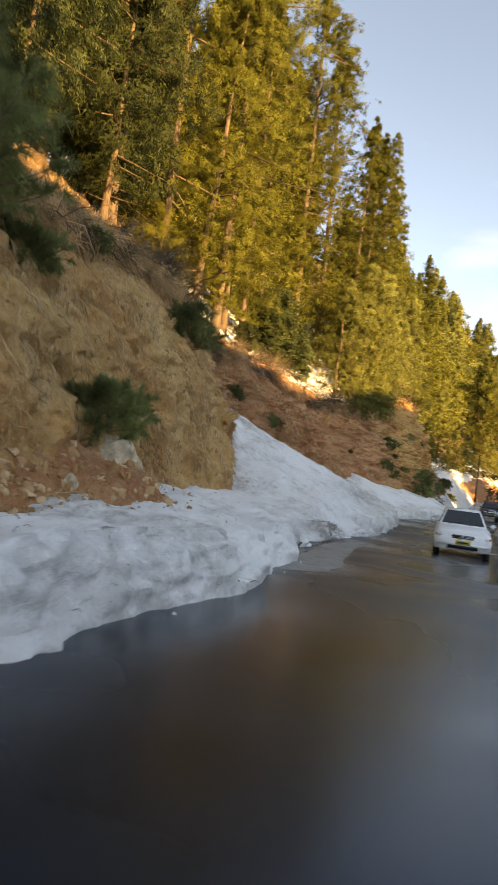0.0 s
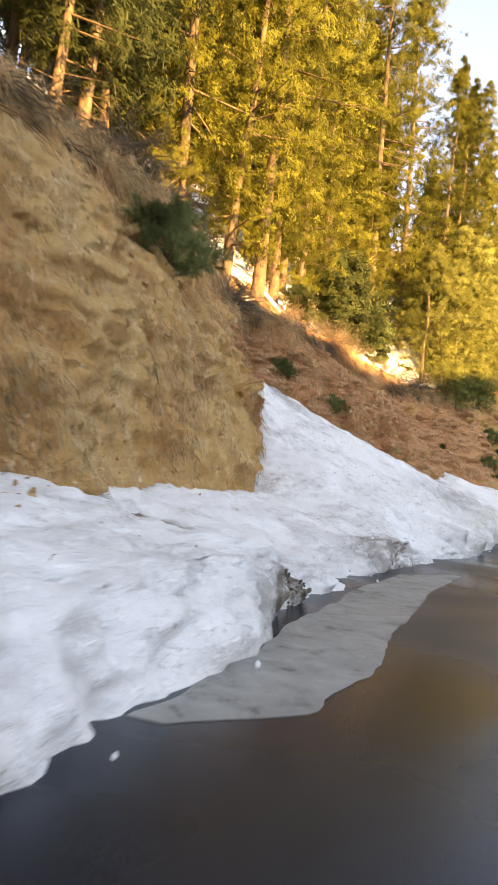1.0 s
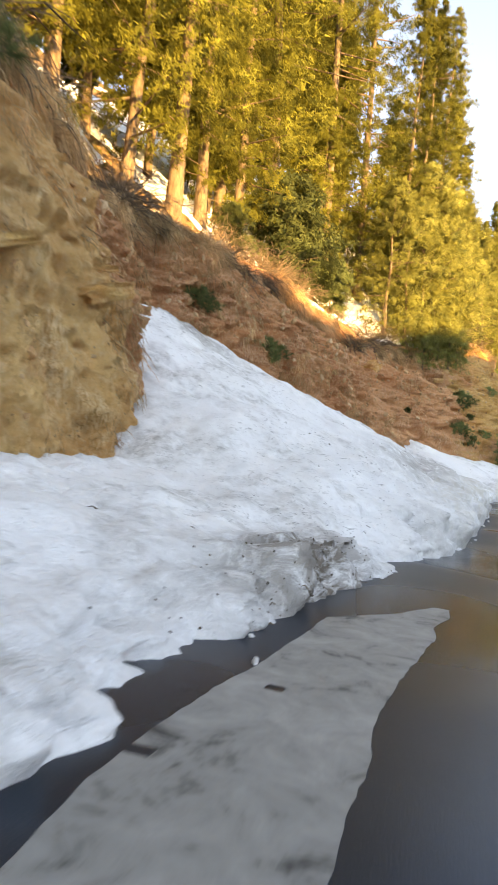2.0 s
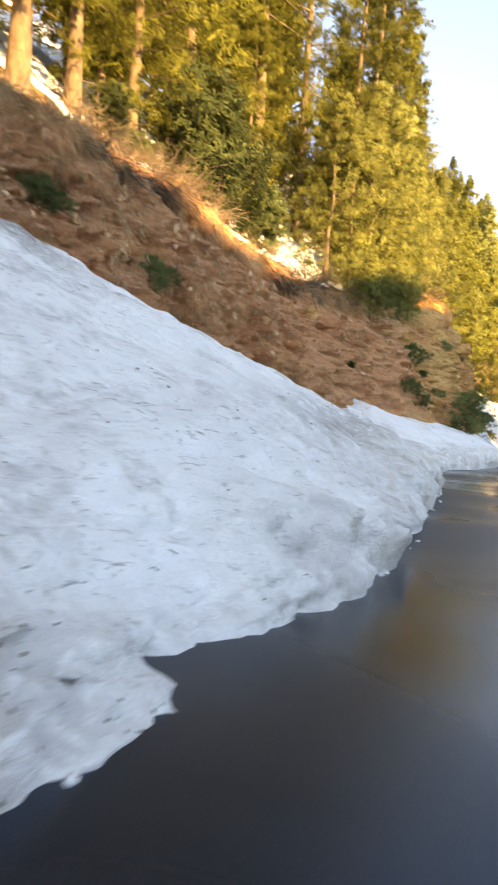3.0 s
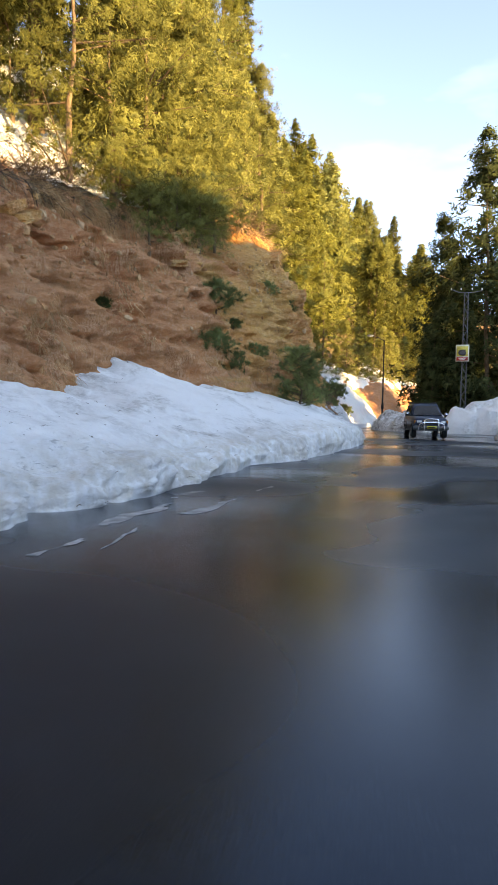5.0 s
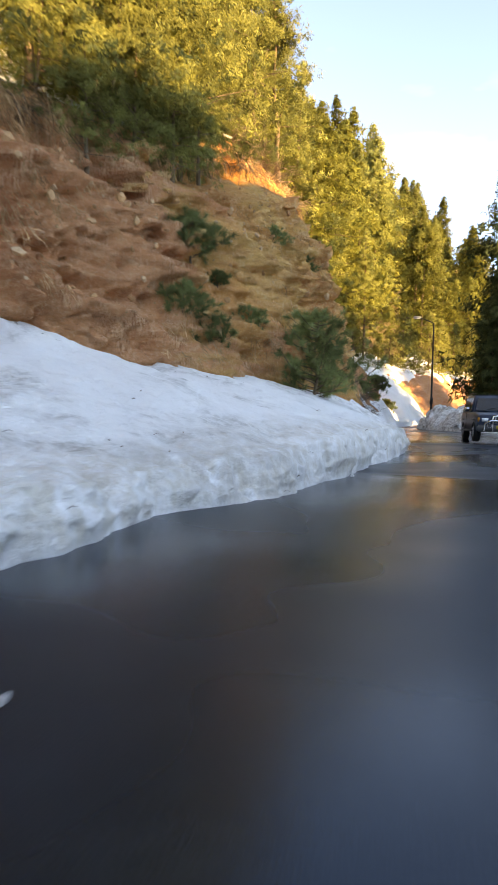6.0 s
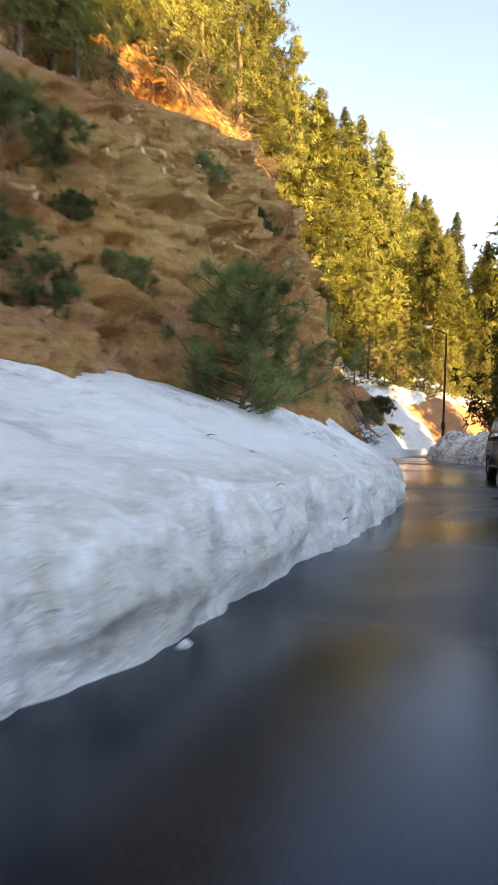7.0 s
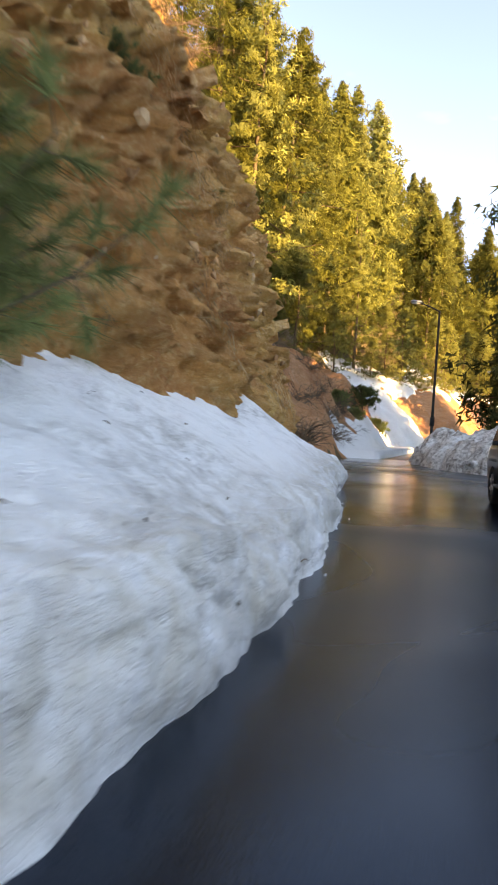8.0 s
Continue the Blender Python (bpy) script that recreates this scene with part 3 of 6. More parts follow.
    for title, values in (("grime_shade", grime_shade), ("face_tone", face_tone), ("soot", soot)):
        layer = me.attributes.new(title, "FLOAT", "POINT")
        layer.data.foreach_set("value", np.ascontiguousarray(np.broadcast_to(values, u.shape), np.float32).ravel())
    return tagged(new("snow_bank", me), "long bank of old grey-white ploughed snow between road and earth cliff", "snow bank")


build_snow_bank()


def build_ground():
    """One sheet to the horizon: roadside level, a rising wooded valley side beyond the bend, an unseen ridge on the
    right added to block the sun.
    """
    a = np.concatenate([np.linspace(-2500, -140, 18)[:-1], np.arange(-140, 4, 4), np.arange(4, 20, 1.0), np.arange(20, 50, 0.5), np.arange(50, 80, 1.0), np.arange(80, 260, 4), np.linspace(260, 2600, 18)])
    b = np.concatenate([np.linspace(-2500, -140, 18)[:-1], np.arange(-140, 72, 4), np.arange(72, 84, 1.0), np.arange(84, 122, 0.5), np.arange(122, 144, 1.0), np.arange(144, 260, 4), np.linspace(260, 2600, 18)])
    X, Y = np.meshgrid(a, b)
    x, y = X.ravel(), Y.ravel()
    return X.shape, x, y, ground_height(x, y)


def far_hill(x, y):
    """Rise of the far side of the bay, from its foot line."""
    back, side = far_parts(x, y)
    return np.maximum(back, side)


def far_parts(x, y):
    """The far bank facing down the road, and the lower bank on the inside of the bend."""
    d = ((y - 112) - 0.5 * (x - 34.8) - 0.6 * np.clip(x - 44, 0, None)) * 0.87 + 1.2 * fbm(x * .07, y * .07, 0, 2, 51)
    left = (21.7 + 0.415 * (y - 78) - x) * 0.93 + 0.5 * fbm(x * .21, y * .21, 0, 2, 57)
    left = np.where(y > 76, np.clip(left, -9, 70), -9)
    d, left = np.clip(d, 0, None), np.clip(left, 0, None)
    back = 1.25 * np.clip(d, 0, 4.8) + 0.28 * np.clip(d - 4.8, 0, 7) + 0.76 * np.clip(d - 11.8, 0, 90) + 0.25 * np.clip(d - 101, 0, 200)
    back = back + (0.45 * fbm(x * .5, y * .5, 0, 4, 58) + 0.16 * np.abs(fbm(x * 1.3, y * 1.3, 0, 2, 59))) * np.clip(back, 0, 1)
    side = 1.35 * np.clip(left, 0, 3.6) + 0.70 * np.clip(left - 3.6, 0, 60)
    side = side + (0.75 * fbm(x * .45, y * .45, 0, 4, 54) - 0.35 * np.abs(fbm(x * 1.1, y * 1.1, 0, 3, 55))) * np.clip(side, 0, 1)
    return back, side


def ground_height(x, y):
    s, u = road_coords(x, y)
    z = GRADE(np.clip(s, -60, 140)) - 0.06
    right = -u
    z = z - 0.12 * np.clip(right - 9, 0, 14)                            # falls away into the valley
    # unseen rise, added and sized to keep the sun off road and bank
    shade_ridge = np.clip((right - 26) / 34, 0, 1) ** 1.3 * 34
    along = np.clip((70 - s) / 7, 0, 1) * np.clip((s + 160) / 20, 0, 1)
    z = z + shade_ridge * along * (1 + 0.04 * fbm(s * .04, right * .04, 0, 3, 52)) * np.clip((600 - right) / 300, 0, 1)
    behind = np.clip((u - 9) / 30, 0, 1) * (s < 79)                     # kept below the hillside
    z = z - 2.0 * np.clip((u - 2.5) / 2, 0, 1) * (s < 78) + 20 * behind * np.clip((u - 60) / 20, 0, 1) + 28 * np.clip((u - 66) / 60, 0, 1) * (s < 90)
    z = np.maximum(z, far_hill(x, y) + GRADE(np.clip(s, -60, 140)) - 0.06)
    return z + 0.05 * fbm(x * .4, y * .4, 0, 3, 53) * (right > 7)


shape, gx, gy, gz = build_ground()
ground = new("ground", mesh_from("ground", np.stack([gx, gy, gz], -1), grid_faces(*shape), [SLOPE, FOREST_FLOOR, RED_EARTH, VALLEY_BOUNCE]))
rise, inner = far_parts(gx, gy)
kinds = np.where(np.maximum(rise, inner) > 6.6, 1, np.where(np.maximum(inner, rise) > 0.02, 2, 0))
gs, gu = road_coords(gx, gy)
# unseen ground right of the road made pale, as a reflector
kinds = np.where((kinds == 0) & (gu < -7) & (gs < 74), 3, kinds)
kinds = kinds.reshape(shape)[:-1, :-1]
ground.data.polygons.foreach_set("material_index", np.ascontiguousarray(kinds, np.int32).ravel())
tagged(ground, "brown earth ground of a mountain valley, with unseen sun-blocking ridge and light-bouncing snow", "ground", kind="structure")


def ease(x, lo, hi):
    k = np.clip((x - lo) / (hi - lo), 0, 1)
    return k * k * (3 - 2 * k)


def build_road():
    ss = np.arange(-40, 130, 0.5)
    k = np.linspace(0, 1, 34)[:, None]
    left = 4.6 + 6.5 * ease(ss, 75, 86)
    bend = np.clip(ss - 98, 0, None) ** 2 * 0.02                        # swings to the right behind the lamp
    u = left + k * (-10.5 - left) - bend
    S = np.broadcast_to(ss, u.shape)
    x, y = place(S, u)
    z = GRADE(S) + 0.012 * fbm(x * .5, y * .5, 0, 2, 61)
    me = mesh_from("road", np.stack([x, y, z], -1).reshape(-1, 3), grid_faces(34, len(ss))[:, ::-1], [ASPHALT])
    tagged(new("road", me), "wet dark asphalt mountain road with puddles", "road", kind="structure")


build_road()

# ---- trees ----
def tufts(points, ways, outs, length, width, rng, per=2, size=1.0):
    """Narrow needle sprays at points along ways, their flat side turned about outwards: one spike each."""
    n = len(points) * per
    size = np.repeat(np.broadcast_to(size, len(points)), per)
    P = np.repeat(points, per, 0) + rng.normal(0, length * 0.35, (n, 3)) * size[:, None]
    N = np.repeat(outs, per, 0) + rng.normal(0, 0.42, (n, 3))
    N /= np.linalg.norm(N, axis=1)[:, None] + 1e-9
    W = np.repeat(ways, per, 0) + rng.normal(0, 0.75, (n, 3))
    W -= N * np.sum(W * N, 1)[:, None] * 0.85
    W /= np.linalg.norm(W, axis=1)[:, None] + 1e-9
    side = np.cross(N, W)
    side /= np.linalg.norm(side, axis=1)[:, None] + 1e-9
    L = (length * size * rng.uniform(0.6, 1.35, n))[:, None]
    B = (width * size * rng.uniform(0.6, 1.35, n))[:, None]
    verts = np.stack([P - W * L * 0.3 - side * B, P - W * L * 0.3 + side * B, P + W * L * 0.7][::-1], 1).reshape(-1, 3)
    soft = N * 0.45 + np.repeat(outs, per, 0) / (np.linalg.norm(np.repeat(outs, per, 0), axis=1)[:, None] + 1e-9)
    return verts, np.arange(len(verts)).reshape(-1, 3), np.repeat(soft / np.linalg.norm(soft, axis=1)[:, None], 3, 0)


def tube(points, radii, sides=6):
    points, radii = np.asarray(points, float), np.asarray(radii, float)
    verts, way = [], np.gradient(points, axis=0)
    for p, r, w in zip(points, radii, way):
        w = w / (np.linalg.norm(w) + 1e-9)
        a = np.cross(w, (0.3, 1, 0.2))
        a /= np.linalg.norm(a) + 1e-9
        b = np.cross(w, a)
        k = np.arange(sides) / sides * 2 * np.pi
        verts.append(p + r * (np.cos(k)[:, None] * a + np.sin(k)[:, None] * b))
    verts = np.concatenate(verts)
    faces = []
    for i in range(len(points) - 1):
        for k in range(sides):
            q = (k + 1) % sides
            faces.append((i * sides + k, i * sides + q, (i + 1) * sides + q, (i + 1) * sides + k))
    return verts, np.array(faces)


def join(pieces):
    verts, faces, n = [], [], 0
    for v, f in pieces:
        verts.append(v)
        faces.append(f + n)
        n += len(v)
    return np.concatenate(verts), np.concatenate(faces)


def conifer_meshes(name, seed, height, crown_from, radius, branches, per_branch, spray, needles, taper=0.85, droop=0.25, per=2, limb_sides=3, limbs=40, slim=0.14, skirt=0.45):
    rng = np.random.default_rng(seed)
    lean = rng.normal(0, 0.012, 2)
    zs = np.linspace(-1.2, height * 0.97, 9)
    wob = rng.normal(0, 0.05, (9, 2)) * (zs[:, None] > 1)
    line = np.column_stack([zs * lean[0] + wob[:, 0], zs * lean[1] + wob[:, 1], zs])
    r0 = 0.0075 * height + 0.04
    radii = r0 * np.clip(1 - zs / height, 0.04, 1) ** 0.8 * (1 + 0.5 * np.exp(-np.clip(zs, 0, 9) * 2))
    pieces = [tube(line, radii, 8)]
    t = np.sort(rng.uniform(0, 1, branches) ** 0.85)
    gaps = rng.uniform(0.2, 1.25, 14)
    lobes = rng.uniform(0, 6.28, 3)                                   # uneven outline, level by level
    P, W, O, Z = [], [], [], []
    for i, k in enumerate(t):
        z = crown_from + k * (height - crown_from)
        az = i * 2.39996 + rng.normal(0, 0.5)
        full = radius * ((1 - k) ** taper) * min(1, skirt + k * 3.5) + 0.25 * (1 - k) + 0.07
        full *= rng.uniform(0.5, 1.15) * (0.66 + 0.42 * gaps[int(k * 13)]) * (1 + 0.22 * math.sin(az + lobes[0] + 4 * k) + 0.15 * math.sin(2 * az + lobes[1] + 9 * k))
        out = np.array([math.cos(az), math.sin(az), 0])
        rise = rng.normal(0.15, 0.15) - droop * (1 - k)
        start = np.array([np.interp(z, zs, line[:, 0]), np.interp(z, zs, line[:, 1]), z])
        clumps = max(3, per_branch // 4)
        own = np.arange(per_branch) % clumps
        f = np.clip(rng.uniform(0.22, 1.0, clumps)[own] ** 0.75 + rng.normal(0, 0.035, per_branch), 0.1, 1.08)
        pts = start + out * (f * full)[:, None] + np.array([0, 0, 1.0]) * (f * full * rise - 0.10 * full * f ** 2)[:, None]
        spread = 0.20 * full * (1.15 - f)[:, None] + (0.03 + 0.07 * (1 - k) if height > 12 else 0.10)
        pts = pts + rng.normal(0, 1, (clumps, 3))[own] * spread * np.array([1.15, 1.15, 0.5]) + rng.normal(0, 0.11 * min(1, spray / 0.3), pts.shape)
        P.append(pts)
        Z.append(np.full(len(pts), min(1.0, 0.5 + 0.45 * (height - z) / (4 * spray + 1.2)) if height > 12 else 1.0))
        W.append(np.broadcast_to(out * 0.8 + np.array([0, 0, rise - 0.25]), pts.shape))
        hang = (pts - start - out * (f * full)[:, None]) / (0.35 * full + 0.2)
        O.append(out * 0.75 + np.array([0, 0, 0.40]) + 0.45 * hang)
        if i % max(1, branches // limbs) == 0:
            f3 = np.array([0, 0.5, 1.0])
            lp = start + out * (f3 * full * 0.9)[:, None] + np.array([0, 0, 1.0]) * (f3 * full * rise)[:, None]
            pieces.append(tube(lp, np.array([0.05, 0.03, 0.01]) * (0.5 + height / 30), limb_sides))
    # dead stubs under the crown
    for i in range(int(height / 3)):
        z = rng.uniform(0.12, 1) * crown_from
        az = rng.uniform(0, 6.28)
        out = np.array([math.cos(az), math.sin(az), -0.15])
        start = np.array([0, 0, z])
        pieces.append(tube(start + np.outer([0, 0.6, 1.3], out) * rng.uniform(0.5, 1.3), [0.03, 0.02, 0.006], 3))
    v, f = join(pieces)
    trunk = mesh_from(name + "_trunk", v, f, [BARK])
    v, f, normals = tufts(np.concatenate(P), np.concatenate(W), np.concatenate(O), spray, spray * slim, rng, per, np.concatenate(Z))
    crown = mesh_from(name + "_crown", v, f, [needles])
    crown.normals_split_custom_set_from_vertices(normals)
    return trunk, crown


def conifer(name, label, meshes, group):
    base = new(name)
    part("trunk", meshes[0], None, base)
    part("crown", meshes[1], None, base)
    return tagged(base, label, "tree", group)


def plant_all(model, spots):
    """The model stands at the first spot; copies stand at the rest. Spots: x, y, z, scale, turn."""
    for i, (x, y, z, k, turn) in enumerate(spots):
        m = Matrix.LocRotScale((x, y, z), Euler((0.045 * math.sin(7 * x), 0.045 * math.cos(5 * y), turn)), None)
        ob = model if i == 0 else copy_thing(model, m)
        if i == 0:
            ob.matrix_basis = m
        ob.scale = (k, k, k)


rng = np.random.default_rng(7)
TALL = [conifer_meshes("tall", 11 + i, h, c, r, b, 32, 0.20, NEEDLES, per=9, droop=d, taper=0.6, slim=0.10, skirt=0.62)
        for i, (h, c, r, b, d) in enumerate([(27, 2.6, 4.0, 220, 0.34), (24, 2.0, 3.7, 210, 0.28), (29, 3.2, 3.9, 230, 0.36)])]
BACK = [conifer_meshes("back", 21 + i, h, 3.0, 3.5, 130, 16, 0.85, NEEDLES, per=3, droop=0.25, taper=0.55, limbs=14) for i, h in enumerate((26, 23))]
YOUNG = [conifer_meshes("young", 31 + i, h, 0.1, r, 110, 24, 0.17, NEEDLES_YOUNG, taper=0.6, droop=0.05, per=6, slim=0.12, limbs=20, skirt=0.8) for i, (h, r) in enumerate([(9, 2.7), (7, 2.4)])]
FAR = [conifer_meshes("far", 41 + i, h, 1.2, r, 115, 14, 0.85, m, per=3, droop=0.2, limbs=12, taper=k) for i, (h, r, k, m) in enumerate([(26, 6.4, 0.85, NEEDLES_YOUNG), (21, 6.0, 0.6, NEEDLES_OLIVE), (24, 6.2, 0.75, NEEDLES)])]
FRONT = [conifer_meshes("front", 46 + i, h, 0.9, r, 160, 20, 0.34, m, per=6, droop=0.2, limbs=20, taper=k, slim=0.16) for i, (h, r, k, m) in enumerate([(24, 6.0, 0.8, NEEDLES_YOUNG), (20, 5.6, 0.55, NEEDLES_OLIVE), (23, 5.8, 0.7, NEEDLES)])]
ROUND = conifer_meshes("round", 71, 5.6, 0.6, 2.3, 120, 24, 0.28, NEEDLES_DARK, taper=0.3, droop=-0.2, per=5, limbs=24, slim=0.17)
# shaded side of these trees painted in by the darker needle colour
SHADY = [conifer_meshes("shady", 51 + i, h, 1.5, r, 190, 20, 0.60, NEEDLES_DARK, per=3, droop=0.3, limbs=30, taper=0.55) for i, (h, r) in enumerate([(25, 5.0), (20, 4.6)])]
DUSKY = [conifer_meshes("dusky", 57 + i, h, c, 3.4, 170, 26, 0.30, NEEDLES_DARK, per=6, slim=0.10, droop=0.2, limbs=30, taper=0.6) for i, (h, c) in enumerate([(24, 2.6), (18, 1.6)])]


def on_hill(s, u, sink=0.15):
    x, y = place(s, u)
    return float(x), float(y), float(hill_height(s, u)) - sink


def far_ground(x, y):
    return float(ground_height(np.array([x]), np.array([y]))[0])


# tall conifers on the slope
spots = {0: [], 1: [], 2: []}
for k, (s, u, size) in enumerate([(27.5, 13.3, 1.0), (30.6, 12.8, .95), (33.2, 12.6, 1.05), (36.8, 13.6, .95), (40.2, 13.8, 1.0), (52.5, 14.6, 1.25), (57.5, 14.0, 1.2), (62.5, 12.8, 1.05),
                                  (47.0, 15.2, 1.25), (43.8, 16.8, 1.1), (67.0, 13.0, 1.0), (71.0, 12.4, .95), (75.0, 14.0, 1.0)]):
    spots[k % 3].append((*on_hill(s, u), size, rng.uniform(0, 6.28)))
beyond = []
for k, (x, y, size) in enumerate([(18.2, 97, 1.15), (14.5, 90, 1.2), (23.0, 105, .9), (13, 99, 1.2)]):
    beyond.append((x, y, far_ground(x, y) - 0.2, size * 1.1, rng.uniform(0, 6.28)))
spots[0] += beyond[:2]
spots[1] += [(*on_hill(55.0, 15.4), 0.6, 1.1), (*on_hill(51.0, 14.4), 0.55, 4.0)]
spots[2] += [(*on_hill(58.6, 16.6), 0.62, 2.3)]
for i in range(3):
    plant_all(conifer("conifer_tree", "tall sunlit conifer with golden-green needles on the slope", TALL[i], "conifers on the slope"), spots[i])

# dark conifers over the first stretch of the bank
spots = {0: [], 1: []}
for k, (s, u, size) in enumerate([(21.3, 11.8, .85), (13.4, 9.0, .62), (17.6, 13.5, .9), (24.6, 15.0, 1.0), (12.0, 14.5, .9), (9.0, 11.0, .7), (20.5, 18.0, 1.1)]):
    spots[k % 2].append((*on_hill(s, u), size, rng.uniform(0, 6.28)))
spots[1] += [(*on_hill(10.6, 8.4), 0.55, 2.0), (*on_hill(14.6, 10.2), 0.7, 0.6)]
spots[1] += [(*on_hill(a, b), k, a) for a, b, k in ((16.4, 10.9, .9), (18.9, 12.8, 1.0), (23.2, 13.2, .95), (21.8, 16.0, 1.1), (14.2, 13.0, 1.0), (19.4, 10.4, .75))]
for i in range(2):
    plant_all(conifer("conifer_tree", "dark green conifer above the earth cliff", DUSKY[i], "dark conifers above the cliff"), spots[i])

# more conifers further up the slope
spots = {0: [], 1: []}
for s in np.arange(15, 80, 5.5):
    for u in (20, 27):
        spots[int(rng.integers(2))].append((*on_hill(s + rng.uniform(-2.4, 2.4), u + rng.uniform(-2.5, 2.5)), rng.uniform(0.8, 1.15), rng.uniform(0, 6.28)))
for s in np.arange(24, 50, 3.6):
    spots[int(rng.integers(2))].append((*on_hill(s + rng.uniform(-1, 1), rng.uniform(16.5, 18.5)), rng.uniform(0.7, 1.0), rng.uniform(0, 6.28)))
for i in range(2):
    plant_all(conifer("conifer_tree", "conifer of the dense wood up the slope", BACK[i], "conifers up the slope"), spots[i])

# young pines crowding the brow
spots = {0: [], 1: []}
for s in np.arange(42, 78, 1.8):
    for u0 in (0.7, 2.2, 4.2):
        a = s + rng.uniform(-0.9, 0.9)
        u = float(BANK(a, 3)) + u0 + rng.uniform(-0.7, 0.7)
        if a < 56 or u0 < 3 and (a < 55 or rng.random() < 0.2):
            continue
        spots[int(rng.integers(2))].append((*on_hill(a, u), rng.uniform(0.6, 1.2), rng.uniform(0, 6.28)))
for s, u, k in ((58.6, 9.5, 1.15), (61.0, 9.2, 1.25), (56.4, 10.1, 1.1), (59.9, 10.9, 1.4), (62.9, 9.1, 1.0), (54.6, 11.0, 1.2), (64.8, 10.4, 1.3)):
    spots[0].append((*on_hill(s, u), k, rng.uniform(0, 6.28)))
for s, u, k in ((60.4, 8.8, .75), (62.4, 8.6, .7), (58.6, 9.1, .7), (56.2, 9.9, .6)):      # leaning out over the edge
    spots[1].append((*on_hill(s, u, 0.7), k, rng.uniform(0, 6.28)))
for s, u, z, k in ((57.2, 9.0, 7.7, .5), (58.8, 8.5, 7.9, .62), (60.6, 8.1, 8.3, .62), (62.2, 7.9, 8.9, .5)):
    x, y = place(s, u)
    spots[1].append((float(x), float(y), z, k, rng.uniform(0, 6.28)))
for s, du, k in ((64.6, 1.0, .62), (66.0, 0.9, .55), (67.3, 1.2, .65), (68.6, 0.9, .5), (69.8, 1.3, .6), (65.4, 2.4, .8), (68.0, 2.6, .85), (70.6, 2.3, .7)):
    spots[int(rng.integers(2))].append((*on_hill(s, float(BANK(s, 3)) + du, 0.4), k, rng.uniform(0, 6.28)))
for x in np.arange(18, 60, 1.7):                                      # and along the bank beyond the bend
    ys = np.arange(84, 160, 0.5)
    ys = ys[far_hill(np.full(len(ys), x), ys) < 6.4]
    y = min(float(ys.max()) + rng.uniform(0.3, 2.0), 150) if len(ys) and x > 34 else float(rng.uniform(86, 112))
    if 5.0 < float(far_hill(np.array([x]), np.array([y]))[0]) < 9:
        spots[int(rng.integers(2))].append((x, y, far_ground(x, y) - 0.2, rng.uniform(0.6, 1.15), rng.uniform(0, 6.28)))
for i in range(2):
    plant_all(conifer("young_pine", "young bushy light-green pine above the cut bank", YOUNG[i], "young pines on the brow"), spots[i])

# rounded dark evergreens on the brow
plant_all(conifer("evergreen_tree", "rounded olive-dark evergreen tree on the brow", ROUND, "rounded evergreens on the brow"),
          [(*on_hill(s, u), k, a) for s, u, k, a in ((43.6, 12.6, 1.0, 0), (46.6, 13.3, .85, 2), (36.4, 12.0, .35, 1), (49.5, 12.6, .6, 4))])

# the wooded far side of the bay
spots = {0: [], 1: [], 2: []}
front = {0: [], 1: [], 2: beyond[2:]}
for row, gy0 in enumerate(np.concatenate([np.arange(86, 140, 4.1), np.arange(140, 200, 6.2)])):
    for gx0 in np.arange(-6, 118, 4.4 + 0.05 * max(gy0 - 110, 0)):
        x, y = gx0 + rng.uniform(-2.3, 2.3), gy0 + rng.uniform(-2.6, 2.6)
        rise = float(far_hill(np.array([x]), np.array([y]))[0])
        if rise < (7.2 if rng.random() < 0.6 else 9.0) or x > 46 + (y - 100) * 0.75 or x < 15.8 + (y - 55) * 0.02:
            continue
        size = rng.uniform(0.6, 1.2) * (1 - 0.005 * min(max(x - 34, 0), 50))
        near = y < 118 or rise < 12
        (front if near else spots)[int(rng.integers(3))].append((x, y, far_ground(x, y) - 0.2, size, rng.uniform(0, 6.28)))
for i in range(3):
    plant_all(conifer("conifer_tree", "sunlit golden-green conifer at the edge of the wood beyond the bend", FRONT[i], "conifers beyond the bend"), front[i])
    plant_all(conifer("conifer_tree", "sunlit conifer of the wood beyond the bend", FAR[i], "conifers beyond the bend"), spots[i])

# conifers beside the road, across from the cliff; their shade is put into darker needles
spots = {0: [], 1: []}
for k, (x, y, size) in enumerate([(36.8, 82.5, 1.0), (36.6, 88.8, .98), (41, 87, .95), (33.8, 86.8, .5), (44, 82, 1.0), (40, 94, .85), (47, 92, 1.0), (37.5, 96, .6), (50, 84, 1.0), (41.5, 77, .8), (53, 98, 1.0), (46, 104, .9),
                                  (37.8, 77.5, .55), (58, 92, 1.0), (60, 104, 1.0), (49, 112, 1.0), (68, 110, 1.0)]):
    spots[k % 2].append((x, y, far_ground(x, y) - 0.2, size, rng.uniform(0, 6.28)))
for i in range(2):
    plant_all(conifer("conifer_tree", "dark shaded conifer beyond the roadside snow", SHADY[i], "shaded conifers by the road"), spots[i])

